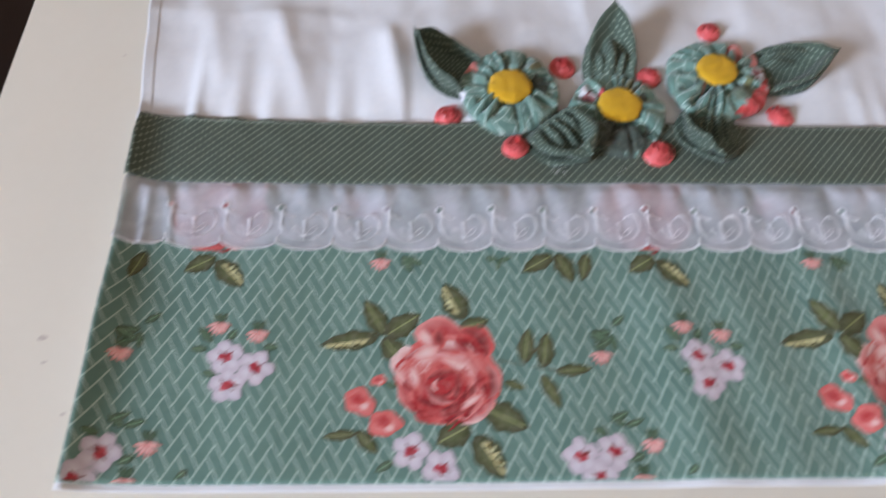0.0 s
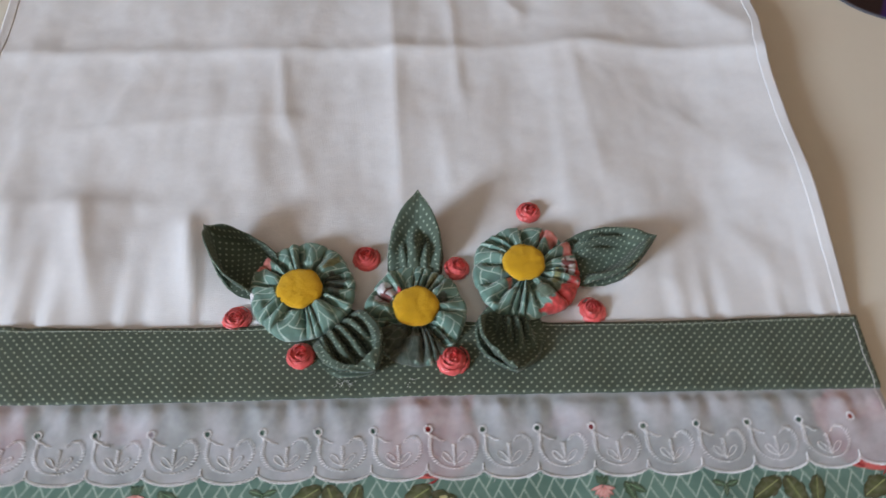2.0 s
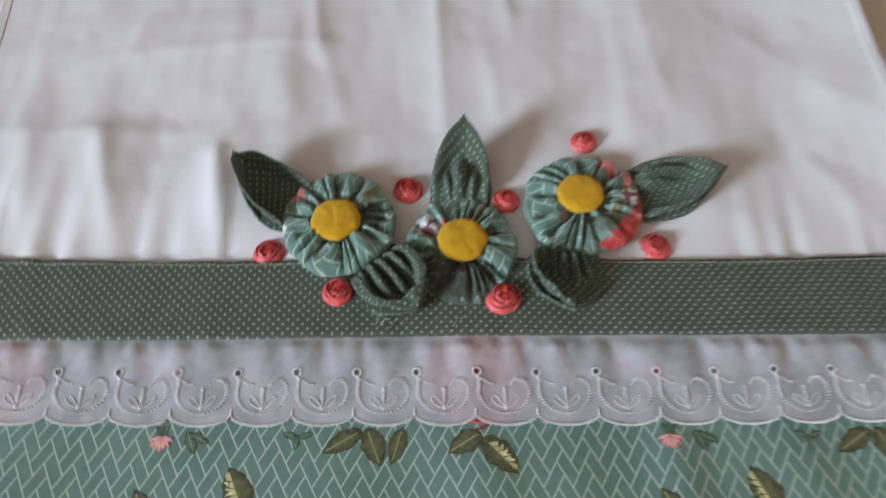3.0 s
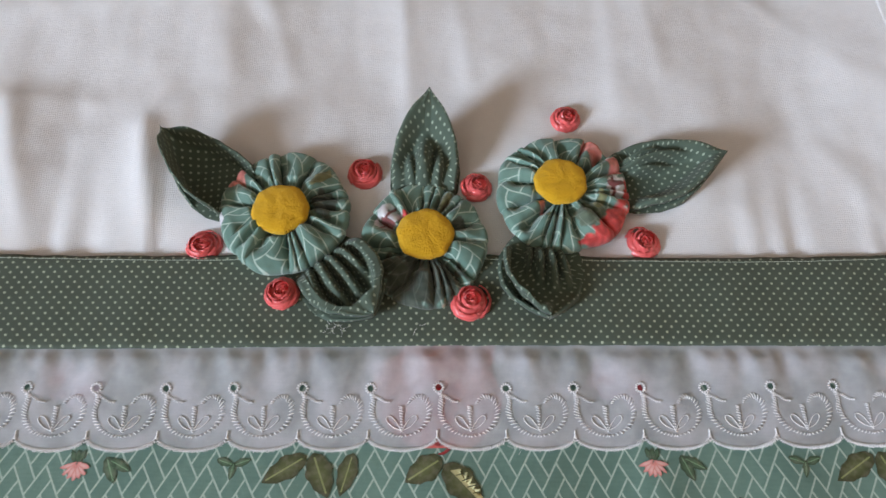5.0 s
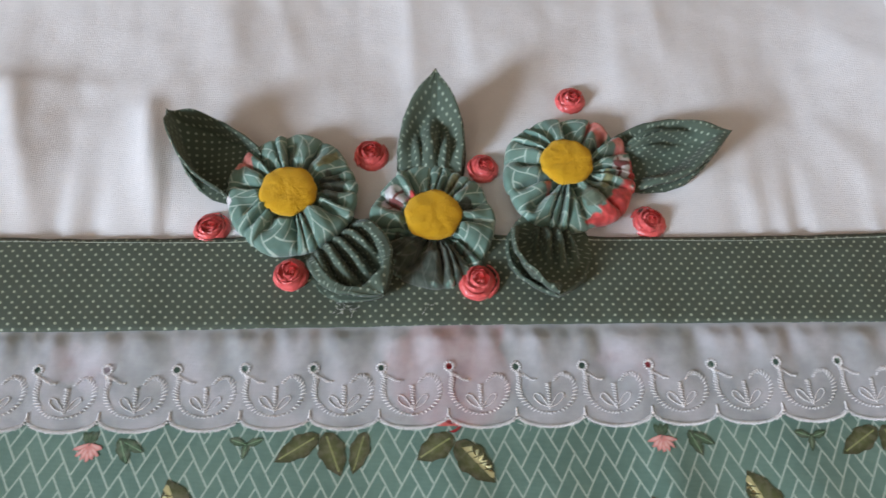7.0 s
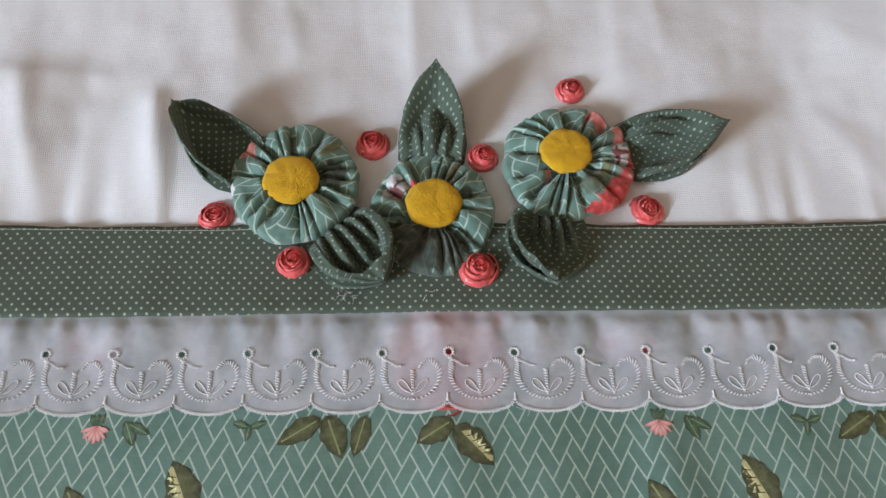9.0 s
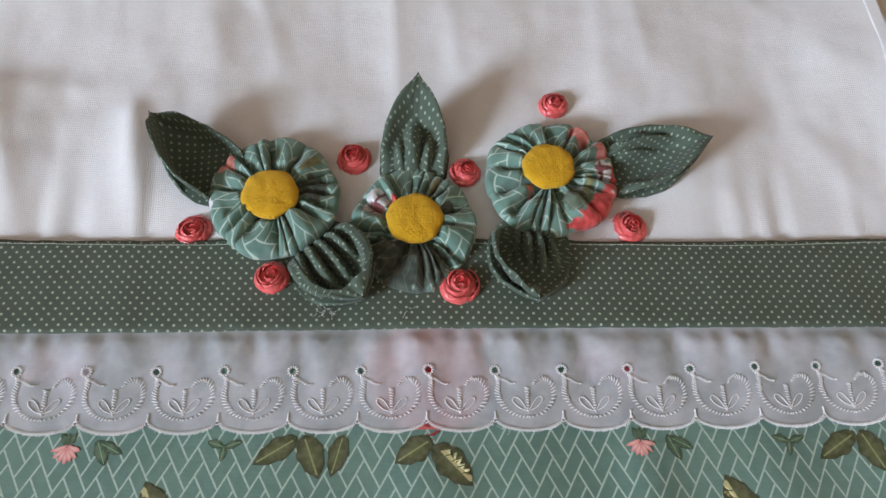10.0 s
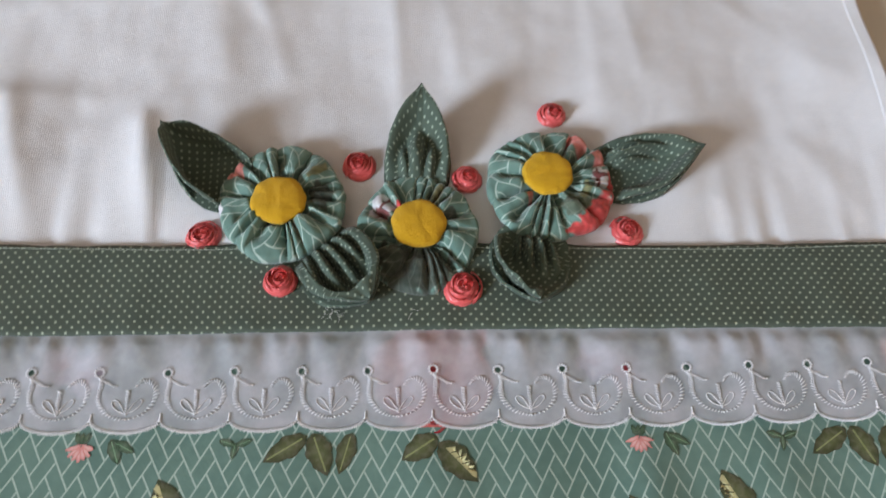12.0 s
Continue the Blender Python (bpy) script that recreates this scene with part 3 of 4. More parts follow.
def carnation_print(x, y, r=0.0048):
    d = Drawing()
    for q in range(-3, 4):
        a = radians(-90 + 24 * q)
        d.blob(x + 0.55 * r * math.cos(a), y + 0.35 * r + 0.75 * r * math.sin(a), 0.52 * r, 0.17 * r, -90 + 24 * q, (0.78, 0.50, 0.47), (0.66, 0.22, 0.20), 3 + q % 2, 0.2, 14)
    for q in (-1, 0, 1):
        d.leaf(x + 0.1 * q * r, y + 0.35 * r, x + 0.5 * q * r, y + 1.25 * r, 0.22 * r, MOSS, MOSS, 2)
    d.put("printed_bud", "small pink flower printed on the green cotton")


def stem_print(x0, y0, x1, y1):
    d = Drawing()
    d.leaf_vein(x0, y0, x1, y1, 0.00028, (0.09, 0.09, 0.05), 1)
    d.put("printed_stem", "thin dark stem printed on the green cotton")


REPEAT = 0.2
LEAVES = [  # x0, y0, x1, y1, half width, with pale veins
    (0.149, -0.073, 0.1405, -0.055, 0.0058, 1), (0.147, -0.077, 0.160, -0.073, 0.0036, 0), (0.115, -0.080, 0.1055, -0.063, 0.0046, 0), (0.115, -0.080, 0.130, -0.070, 0.0052, 0),
    (0.112, -0.0805, 0.087, -0.0845, 0.0045, 1), (0.114, -0.081, 0.124, -0.094, 0.0050, 0), (0.174, -0.093, 0.177, -0.077, 0.0038, 0), (0.182, -0.095, 0.185, -0.079, 0.0040, 0),
    (0.187, -0.097, 0.203, -0.0955, 0.0028, 0), (0.181, -0.098, 0.188, -0.113, 0.0030, 0), (0.165, -0.101, 0.174, -0.104, 0.0020, 0), (0.156, -0.112, 0.174, -0.1205, 0.0062, 0),
    (0.150, -0.119, 0.136, -0.1265, 0.0056, 0), (0.152, -0.123, 0.163, -0.1405, 0.0058, 1), (0.104, -0.122, 0.0905, -0.1235, 0.0022, 0), (0.104, -0.121, 0.113, -0.130, 0.0030, 0),
    (0.2385, -0.044, 0.252, -0.058, 0.0052, 1), (0.238, -0.042, 0.225, -0.050, 0.0045, 0), (0.193, -0.040, 0.199, -0.055, 0.0046, 0), (0.191, -0.041, 0.176, -0.050, 0.0040, 0),
    (0.207, -0.040, 0.203, -0.0545, 0.0034, 0),
]
SPRIGS = [(0.122, -0.041, 0.126, -0.050, 0.0022), (0.123, -0.042, 0.131, -0.046, 0.0018), (0.160, -0.042, 0.166, -0.044, 0.0014), (0.166, -0.044, 0.172, -0.042, 0.0014), (0.166, -0.043, 0.165, -0.049, 0.0012),
    (0.213, -0.079, 0.205, -0.080, 0.0018), (0.213, -0.082, 0.206, -0.086, 0.0018), (0.214, -0.076, 0.220, -0.071, 0.0018), (0.213, -0.080, 0.214, -0.088, 0.0015),
    (0.214, -0.120, 0.208, -0.115, 0.0018), (0.214, -0.120, 0.222, -0.117, 0.0016), (0.206, -0.123, 0.200, -0.121, 0.0018), (0.220, -0.131, 0.214, -0.134, 0.0018),
    (0.0425, -0.084, 0.036, -0.077, 0.0018), (0.041, -0.087, 0.034, -0.087, 0.0016), (0.049, -0.083, 0.052, -0.078, 0.0018), (0.064, -0.086, 0.070, -0.086, 0.0018), (0.046, -0.098, 0.040, -0.097, 0.0016),
    (0.120, -0.103, 0.115, -0.101, 0.0013), (0.240, -0.136, 0.236, -0.1395, 0.0014), (0.119, -0.133, 0.112, -0.137, 0.0018), (0.004, -0.079, 0.012, -0.083, 0.0030), (0.008, -0.118, 0.016, -0.114, 0.0018)]
inside = lambda x: -0.004 < x < 0.449
for shift in (-REPEAT, 0.0, REPEAT):
    for x0, y0, x1, y1, w, s in LEAVES:
        if inside(x0 + shift):
            leaf_print(x0 + shift, y0, x1 + shift, y1, w, bool(s))
    for x0, y0, x1, y1, w in SPRIGS:
        if inside(x0 + shift):
            leaf_print(x0 + shift, y0, x1 + shift, y1, w, False, MOSS)
    for x, y in ((0.141, -0.0965), (0.2365, -0.0165)):
        if inside(x + shift):
            rose_print(x + shift, y)
    for x, y in ((0.126, -0.129), (0.138, -0.136), (0.194, -0.132), (0.208, -0.130), (0.201, -0.1405), (0.049, -0.0905), (0.0615, -0.095), (0.051, -0.1025), (0.099, -0.014), (0.109, -0.018)):
        if inside(x + shift):
            blossom_print(x + shift, y)
    for x, y, r in ((0.105, -0.109, 0.0066), (0.1155, -0.118, 0.0066), (0.1125, -0.100, 0.0030)):
        if inside(x + shift):
            bud_print(x + shift, y, r)
    for x, y in ((0.112, -0.0445), (0.2075, -0.0895), (0.061, -0.080), (0.0445, -0.0765), (0.224, -0.127), (0.218, -0.141)):
        if inside(x + shift):
            carnation_print(x + shift, y)
    if inside(0.163 + shift):
        stem_print(0.161 + shift, -0.091, 0.176 + shift, -0.094), stem_print(0.176 + shift, -0.094, 0.190 + shift, -0.097)

# ---- lace ----
def eyelet_x(i):
    if i < 3:
        return 0.0902 - 0.0253 * (3 - i)
    return 0.0168 + 0.02445 * i if i <= 12 else 0.3102 + 0.0238 * (i - 12)


def droop(x):
    return 0.0026 * ((x - 0.22) / 0.21) ** 4


EYELETS = [(eyelet_x(i), -0.0176 + droop(eyelet_x(i))) for i in range(-1, 19)]
CUSPS = [x - 0.0006 for x, y in EYELETS]


def scallop(x):
    """The lace's lower edge."""
    for a, b in zip(CUSPS, CUSPS[1:]):
        if a <= x <= b:
            s = 2 * (x - a) / (b - a) - 1
            return -0.0354 - 0.0042 * math.sqrt(max(0.0, 1 - s * s)) ** 1.2 + 0.9 * droop(x)
    return -0.0354


def lace_rise(x, y):
    ripple = 0.0003 * math.sin(x * 610 + 2 * math.sin(x * 71)) * math.exp(-((y + 0.006) / 0.006) ** 2) * step(-y, 0.001, 0.004) + 0.0022 * (0.5 + 0.5 * math.sin(x * 261 + 9 * y) * math.sin(x * 97 + 1.0)) * math.exp(-(y + 0.008) ** 2 / 0.0002) * step(-y, 0.002, 0.008)
    ripple += 0.5 * (0.0022 * math.exp(-((x - 0.0045) / 0.0022) ** 2) + 0.0014 * math.exp(-((x - 0.011 + 0.15 * y) / 0.0018) ** 2)) * step(-y, 0.004, 0.014)
    return rise(x, y) + 0.0019 + ripple + 0.0003 * noise.noise(Vector((x * 90, y * 60, 8.0))) * step(-y, 0.0, 0.006) - 0.0006 * (1 - step(-y, 0.0, 0.006))


COLS, ROWS = 560, 30
v, u, c = [], [], []
xl, xr = -0.0066, 0.4488
for r in range(ROWS):
    for k in range(COLS):
        x = xl + (xr - xl) * k / (COLS - 1)
        y = 0.001 + (scallop(x) - 0.001) * r / (ROWS - 1)
        near = min(math.hypot(x - ex, y - ey) for ex, ey in EYELETS if abs(x - ex) < 0.03)
        v.append((x, y, lace_rise(x, y))), u.append((x, y)), c.append((1, 1, 1, min(1.0, max(0.0, 0.5 + (0.00132 - near) / 0.002))))
lace = mesh("lace_trim", v, grid_faces(ROWS, COLS), LACE, towel, u, c, "hole", "sheer white embroidered eyelet lace with a scalloped edge")


def on_lace(points, lift):
    return [(x, y, lace_rise(x, y) + lift) for x, y in points]


def curve(knots, n):
    """A smooth line through knots."""
    p = np.asarray(knots, float)
    t = np.linspace(0, len(p) - 1, n)
    out = []
    for s in t:
        i = min(int(s), len(p) - 2)
        a = s - i
        p0, p1, p2, p3 = p[max(i - 1, 0)], p[i], p[i + 1], p[min(i + 2, len(p) - 1)]
        out.append(0.5 * (2 * p1 + (p2 - p0) * a + (2 * p0 - 5 * p1 + 4 * p2 - p3) * a * a + (3 * p1 - p0 - 3 * p2 + p3) * a ** 3))
    return np.array(out)


def satin_row(path, widths, slant, lift=0.0005, thick=0.00023):
    """Short raised stitches lying across a line."""
    pieces = []
    tangent = np.gradient(path, axis=0)
    tangent /= np.linalg.norm(tangent, axis=1)[:, None] + 1e-12
    for (x, y), (tx, ty), w in zip(path, tangent, np.broadcast_to(widths, len(path))):
        nx, ny = -ty + slant * tx, tx + slant * ty
        w *= random.uniform(0.7, 1.2)
        line = [(x + nx * w * s, y + ny * w * s) for s in (-0.5, 0.0, 0.5)]
        pts = [(px, py, lace_rise(px, py) + lift * h) for (px, py), h in zip(line, (0.2, 1.0, 0.2))]
        pieces.append(tube(pts, [thick * 0.6, thick, thick * 0.6], 5))
    return pieces


def stitched(name, pieces, label=""):
    v, f = joined(pieces)
    return mesh(name, v, f, EMBROIDERY, lace, label=label)


for (ex, ey), (nx, ny) in zip(EYELETS, EYELETS[1:]):
    if not -0.001 < ex < 0.444:
        continue
    k = (nx - ex) / 0.0244
    fit_in = lambda pts: [(ex + 0.001 * x * k, ey + 0.001 * y) for x, y in pts]
    ring = np.array([(ex + 0.0016 * math.cos(a), ey + 0.0016 * math.sin(a)) for a in np.linspace(0, 2 * math.pi, 13)[:-1]])
    stitched("eyelet", [tube([(x + (x - ex) * s, y + (y - ey) * s, lace_rise(x, y) + h) for s, h in ((-0.28, 0.0001), (0.0, 0.0004), (0.32, 0.0001))], [0.0002, 0.00032, 0.0002], 5) for x, y in ring], "small round eyelet hole bound with white thread")
    left = curve(fit_in([(0.5, -2.2), (1.0, -4.6), (0.6, -7.8), (1.3, -11.2), (4.0, -14.6), (7.8, -16.5), (11.6, -17.1)]), 22)
    right = curve(fit_in([(13.6, -5.4), (15.4, -3.4), (18.2, -3.2), (20.6, -5.6), (21.0, -9.2), (19.4, -13.0), (16.0, -15.9), (11.6, -17.1)]), 22)
    if nx < 0.452:
        stitched("scroll", satin_row(left, np.interp(np.linspace(0, 1, 22), (0, 0.15, 0.45, 0.8, 1), (0.0016, 0.0019, 0.0021, 0.0012, 0.0007)), 0.5))
        stitched("scroll", satin_row(right, np.interp(np.linspace(0, 1, 22), (0, 0.15, 0.45, 0.8, 1), (0.0009, 0.0015, 0.0021, 0.0012, 0.0007)), -0.5))
        stitched("spur", satin_row(curve(fit_in([(1.0, -2.8), (3.0, -3.5), (5.0, -4.8), (6.9, -5.0)]), 11), np.linspace(0.0013, 0.0007, 11), 0.4))
        sprig = satin_row(curve(fit_in([(11.4, -15.4), (11.2, -11.0), (11.1, -6.8)]), 11), np.linspace(0.0008, 0.0019, 11), 0.3)
        for loop in ([(11.2, -15.0), (8.2, -13.8), (6.0, -11.6), (6.4, -10.0), (8.2, -10.6), (10.0, -13.0), (11.2, -15.0)], [(11.5, -15.0), (14.4, -13.6), (16.6, -11.2), (16.2, -9.8), (14.6, -10.4), (12.8, -12.8), (11.5, -15.0)]):
            sprig.append(tube(on_lace(curve(fit_in(loop), 20), 0.0002), 0.00016, 5))
        stitched("sprig", sprig)
    tick = [(ex - 0.0006, -0.0354 + droop(ex) + s) for s in (0.0, 0.0014, 0.0028)]
    stitched("edge_tick", [tube(on_lace(tick, 0.0002), 0.0003, 5)])

for a, b in zip(CUSPS, CUSPS[1:]):
    xs = np.linspace(max(a, xl + 0.0003), min(b, xr - 0.0003), 40)
    if xs[-1] - xs[0] > 0.002:
        stitched("scallop_edging", satin_row(np.array([(x, scallop(x) + 0.0003) for x in xs]), 0.0014, 0.35, 0.0004, 0.00025), "rope-like white satin-stitched scallop")

# ---- dotted band ----
def band_top(x):
    return 0.0353 + 0.0006 * math.sin(x * 30 + 1.0) + 0.0010 * step(-x, -0.06, 0.01) * 1.2


def band_bottom(x):
    return -0.0022 - 0.0006 * math.sin(x * 18) + 0.0012 * step(x, 0.22, 0.44)


def band_rise(x, y):
    s = (y - band_bottom(x)) / (band_top(x) - band_bottom(x))
    roll = 0.0008 * (1 - math.exp(-min(s, 1 - s) / 0.035))
    return rise(x, y) + 0.0020 + roll + 0.00035 * noise.noise(Vector((x * 70, y * 55, 2.0))) + 0.0003 * math.sin(x * 420) * math.exp(-s / 0.12)


v, u = [], []
COLS, ROWS = 300, 26
for r in range(ROWS):
    s = r / (ROWS - 1)
    for k in range(COLS):
        x = -0.0076 + (0.4492 + 0.0076) * k / (COLS - 1)
        y = band_bottom(x) + (band_top(x) - band_bottom(x)) * s
        v.append((x, y, band_rise(x, y))), u.append((x + 0.0006 * math.sin(y * 60), y + 0.0004 * math.sin(x * 45)))
band = thicken(mesh("dotted_band", v, grid_faces(ROWS, COLS), DOTS, towel, u, label="dark green cotton band with small white dots"), 0.0009)

pieces, x = [], -0.0068
while x < 0.447:
    run = random.uniform(0.0019, 0.0023)
    yy = lambda t: band_top(t) - 0.0020 - 0.0003 * math.sin(t * 55)
    pieces.append(tube([(t, yy(t), band_rise(t, yy(t)) + h) for t, h in ((x, 0.00002), (x + run * 0.3, 0.00016), (x + run * 0.7, 0.00016), (x + run, 0.00002))], 0.00015, 5))
    x += run + 0.0003
v, f = joined(pieces)
mesh("stitching", v, f, GREY_THREAD, band, label="row of pale machine stitches")

# stitches that close the right-hand side of the band and lace
pieces, y = [], 0.0315
while y > -0.034:
    sx = 0.4462 + 0.0003 * math.sin(y * 300)
    top = lambda t: (band_rise(sx, t) if t > band_bottom(sx) else lace_rise(sx, t)) + 0.0001
    pieces.append(tube([(sx, y, top(y)), (sx + 0.0001, y - 0.0009, top(y - 0.0009) + 0.00012), (sx, y - 0.0018, top(y - 0.0018))], 0.00016, 5))
    y -= 0.0022
v, f = joined(pieces)
mesh("side_stitching", v, f, WHITE_THREAD, towel, label="row of white machine stitches")

# frayed ends by the gathered leaf
rng = random.Random(5)
for cx, cy, n, spread in ((0.198, 0.0055, 9, 0.0045), (0.262, 0.0415, 4, 0.002), (0.262, -0.038, 2, 0.003), (0.232, 0.006, 2, 0.004)):
    pieces = []
    for _ in range(n):
        a, bend = rng.uniform(2.6, 6.6), rng.uniform(-1.2, 1.2)
        p, pts = Vector((cx + rng.uniform(-0.003, 0.003), cy + rng.uniform(-0.001, 0.001))), []
        for q in range(7):
            pts.append((p.x, p.y, (band_rise(p.x, p.y) if -0.002 < p.y < 0.035 else rise(p.x, p.y) + 0.0028) + 0.0003))
            p = p + Vector((math.cos(a), math.sin(a))) * spread / 7
            a += bend / 3
        pieces.append(tube(pts, 0.00006, 4))
    v, f = joined(pieces)
    mesh("loose_thread", v, f, WHITE_THREAD, towel, label="fine frayed pale threads")


def ground(x, y):
    """Top of the towel at a place: cloth, or the band on it."""
    return band_rise(x, y) if band_bottom(x) < y < band_top(x) else rise(x, y)


# ---- gathered fabric flowers ----
def fabric_flower(x, y, rx, ry, folds, seed, inks, button_at, button_r, height, label):
    rng = random.Random(seed)
    flower = empty("fabric_flower", x, y, ground(x, y) + 0.0022)
    tagged(flower, label, "fabric flower", "gathered fabric flowers on the towel")
    cuts = np.cumsum([rng.choice((0.45, 0.6, 0.9, 1.3, 1.9)) * rng.uniform(0.85, 1.15) for _ in range(folds)])
    cuts = np.concatenate([[0], cuts / cuts[-1]]) * 2 * math.pi
    deep = [rng.uniform(0.5, 1.2) for _ in range(folds)]
    long = [rng.uniform(0.0, 1.0) for _ in range(folds)]
    skew = np.cumsum([rng.uniform(-0.07, 0.07) for _ in range(folds)]) * np.sin(np.linspace(0, math.pi, folds))
    lean = [rng.choice((0.55, 0.7, 1.4, 1.8)) for _ in range(folds)]
    level = [rng.uniform(-1, 1) for _ in range(folds)]
    slip = np.cumsum([rng.uniform(0.05, 0.30) for _ in range(folds)])
    verts, uvs, cols = [], [], []
    na, nr = 528, 42
    for i in range(nr):
        s = i / (nr - 1)
        for k in range(na):
            a = 2 * math.pi * k / na
            if s < 0.18:  # rolled outer edge
                q = s / 0.18
                rr, z = 0.93 + 0.02 * q + 0.05 * math.sin(q * math.pi), -0.0024 + (0.0064 + height) * q
            else:
                q = (s - 0.18) / 0.82
                rr, z = 0.95 - 0.80 * q, 0.0040 + height + 0.0034 * math.sin(q * math.pi * 0.62)
            inner, px0, py0 = max(0.0, 1.0 - rr), rx * rr * math.cos(a), ry * rr * math.sin(a)
            edges = cuts[:-1] + skew * inner * 1.6
            here = (a - edges[0]) % (2 * math.pi) + edges[0]
            n = int(np.searchsorted(edges, here, "right")) - 1
            far_edge = edges[n + 1] if n + 1 < folds else edges[0] + 2 * math.pi
            t = (here - edges[n]) / (far_edge - edges[n])
            crown = 1 - abs(2 * t ** lean[n] - 1) ** 3.0
            reach = (0.27 + 0.73 * step(inner, 0.02 + 0.14 * long[n], 0.22 + 0.20 * long[n])) * min(1.0, s / 0.18)
            puff = level[n] * reach * math.sin(math.pi * t) ** 0.5
            z -= 0.0030 * step(inner, 0.48, 0.62)
            z += -0.0068 * deep[n] * reach * (1 - crown) + 0.0019 * puff + 0.0006 * noise.noise(Vector((px0 * 240, py0 * 240, seed))) + 0.0008 * math.sin(3 * a + seed)
            edge = 1 + 0.016 * math.sin(4 * a + seed) + 0.012 * math.sin(9 * a + 2 * seed) - 0.035 * (1 - crown) * (1.2 - long[n])
            px, py = rx * rr * edge * math.cos(a), ry * rr * edge * math.sin(a)
            verts.append((px, py, max(-0.0024, z)))
            fab = 2.05 - rr
            turn = a + slip[n] + seed
            uvs.append((fab * rx * math.cos(turn) * 0.9, fab * ry * math.sin(turn) * 0.9))
            ink = (0.0, 0.0, 0.0, 0.0)
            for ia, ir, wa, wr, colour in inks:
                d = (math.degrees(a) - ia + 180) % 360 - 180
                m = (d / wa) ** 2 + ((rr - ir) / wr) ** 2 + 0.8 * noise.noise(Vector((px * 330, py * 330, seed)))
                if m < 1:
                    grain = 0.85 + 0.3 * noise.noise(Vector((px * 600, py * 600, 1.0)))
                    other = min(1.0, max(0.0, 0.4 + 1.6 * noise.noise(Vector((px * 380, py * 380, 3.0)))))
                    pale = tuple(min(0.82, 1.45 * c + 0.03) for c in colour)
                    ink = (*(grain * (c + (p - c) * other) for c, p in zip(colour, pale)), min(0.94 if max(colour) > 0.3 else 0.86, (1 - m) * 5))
            cols.append(ink)
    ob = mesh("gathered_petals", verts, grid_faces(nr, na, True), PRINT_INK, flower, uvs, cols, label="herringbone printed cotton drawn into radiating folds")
    # felt-covered button
    bx, by = button_at[0] - x, button_at[1] - y
    verts, nb = [], 96
    profile = [(0.90, 0.0), (1.0, 0.0012), (1.0, 0.0022), (0.955, 0.0031), (0.86, 0.0038), (0.70, 0.0043), (0.5, 0.0046), (0.3, 0.0047), (0.12, 0.0047), (0.005, 0.0047)]
    for rr, z in profile:
        for k in range(nb):
            a = 2 * math.pi * k / nb
            wob = 1 + 0.022 * math.sin(5 * a + seed) + 0.014 * math.sin(8 * a + 2.1 * seed) + 0.008 * math.sin(13 * a)
            qx, qy = button_r * rr * wob * math.cos(a), button_r * rr * wob * math.sin(a) * 0.96
            verts.append((bx + qx, by + qy, 0.0052 + height + z + 0.0006 * noise.noise(Vector((qx * 260, qy * 260, seed))) * (1 if z > 0.003 else 0)))
    mesh("felt_button", verts, grid_faces(len(profile), nb, True), FELT, flower, label="round mustard yellow felt centre")
    return flower


# first colour: dark olive print with the shade on the lobes painted in
OLIVE_IN_SHADE, LILAC, REDDISH, OLIVINE, SALMON = (0.028, 0.030, 0.018), (0.74, 0.70, 0.76), (0.52, 0.034, 0.032), (0.16, 0.15, 0.05), (0.72, 0.20, 0.17)
fabric_flower(0.1762, 0.0520, 0.0262, 0.0268, 17, 3, [(8, 0.62, 22, 0.20, OLIVE_IN_SHADE), (146, 0.93, 11, 0.16, SALMON), (42, 0.72, 7, 0.20, OLIVINE), (190, 0.98, 8, 0.08, LILAC)], (0.1757, 0.0500), 0.0110, 0.001,
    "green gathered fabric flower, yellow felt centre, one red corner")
fabric_flower(0.2312, 0.0393, 0.0252, 0.0272, 18, 7, [(-100, 0.66, 60, 0.42, OLIVE_IN_SHADE), (20, 0.60, 12, 0.16, OLIVE_IN_SHADE), (145, 0.70, 19, 0.21, LILAC), (146, 0.71, 24, 0.030, WINE), (152, 0.66, 3, 0.20, WINE), (128, 0.46, 14, 0.08, REDDISH), (62, 0.75, 6, 0.22, OLIVINE)], (0.2318, 0.0408), 0.0111, 0.0012,
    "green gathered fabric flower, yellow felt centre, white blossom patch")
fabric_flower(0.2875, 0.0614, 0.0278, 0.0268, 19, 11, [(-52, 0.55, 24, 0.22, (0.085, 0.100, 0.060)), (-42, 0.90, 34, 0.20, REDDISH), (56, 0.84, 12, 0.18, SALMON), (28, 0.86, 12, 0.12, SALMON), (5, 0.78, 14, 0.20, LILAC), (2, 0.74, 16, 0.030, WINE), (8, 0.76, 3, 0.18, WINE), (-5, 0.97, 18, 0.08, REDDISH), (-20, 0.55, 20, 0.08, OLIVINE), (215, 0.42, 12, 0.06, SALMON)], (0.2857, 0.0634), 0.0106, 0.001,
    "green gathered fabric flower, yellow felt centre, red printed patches")


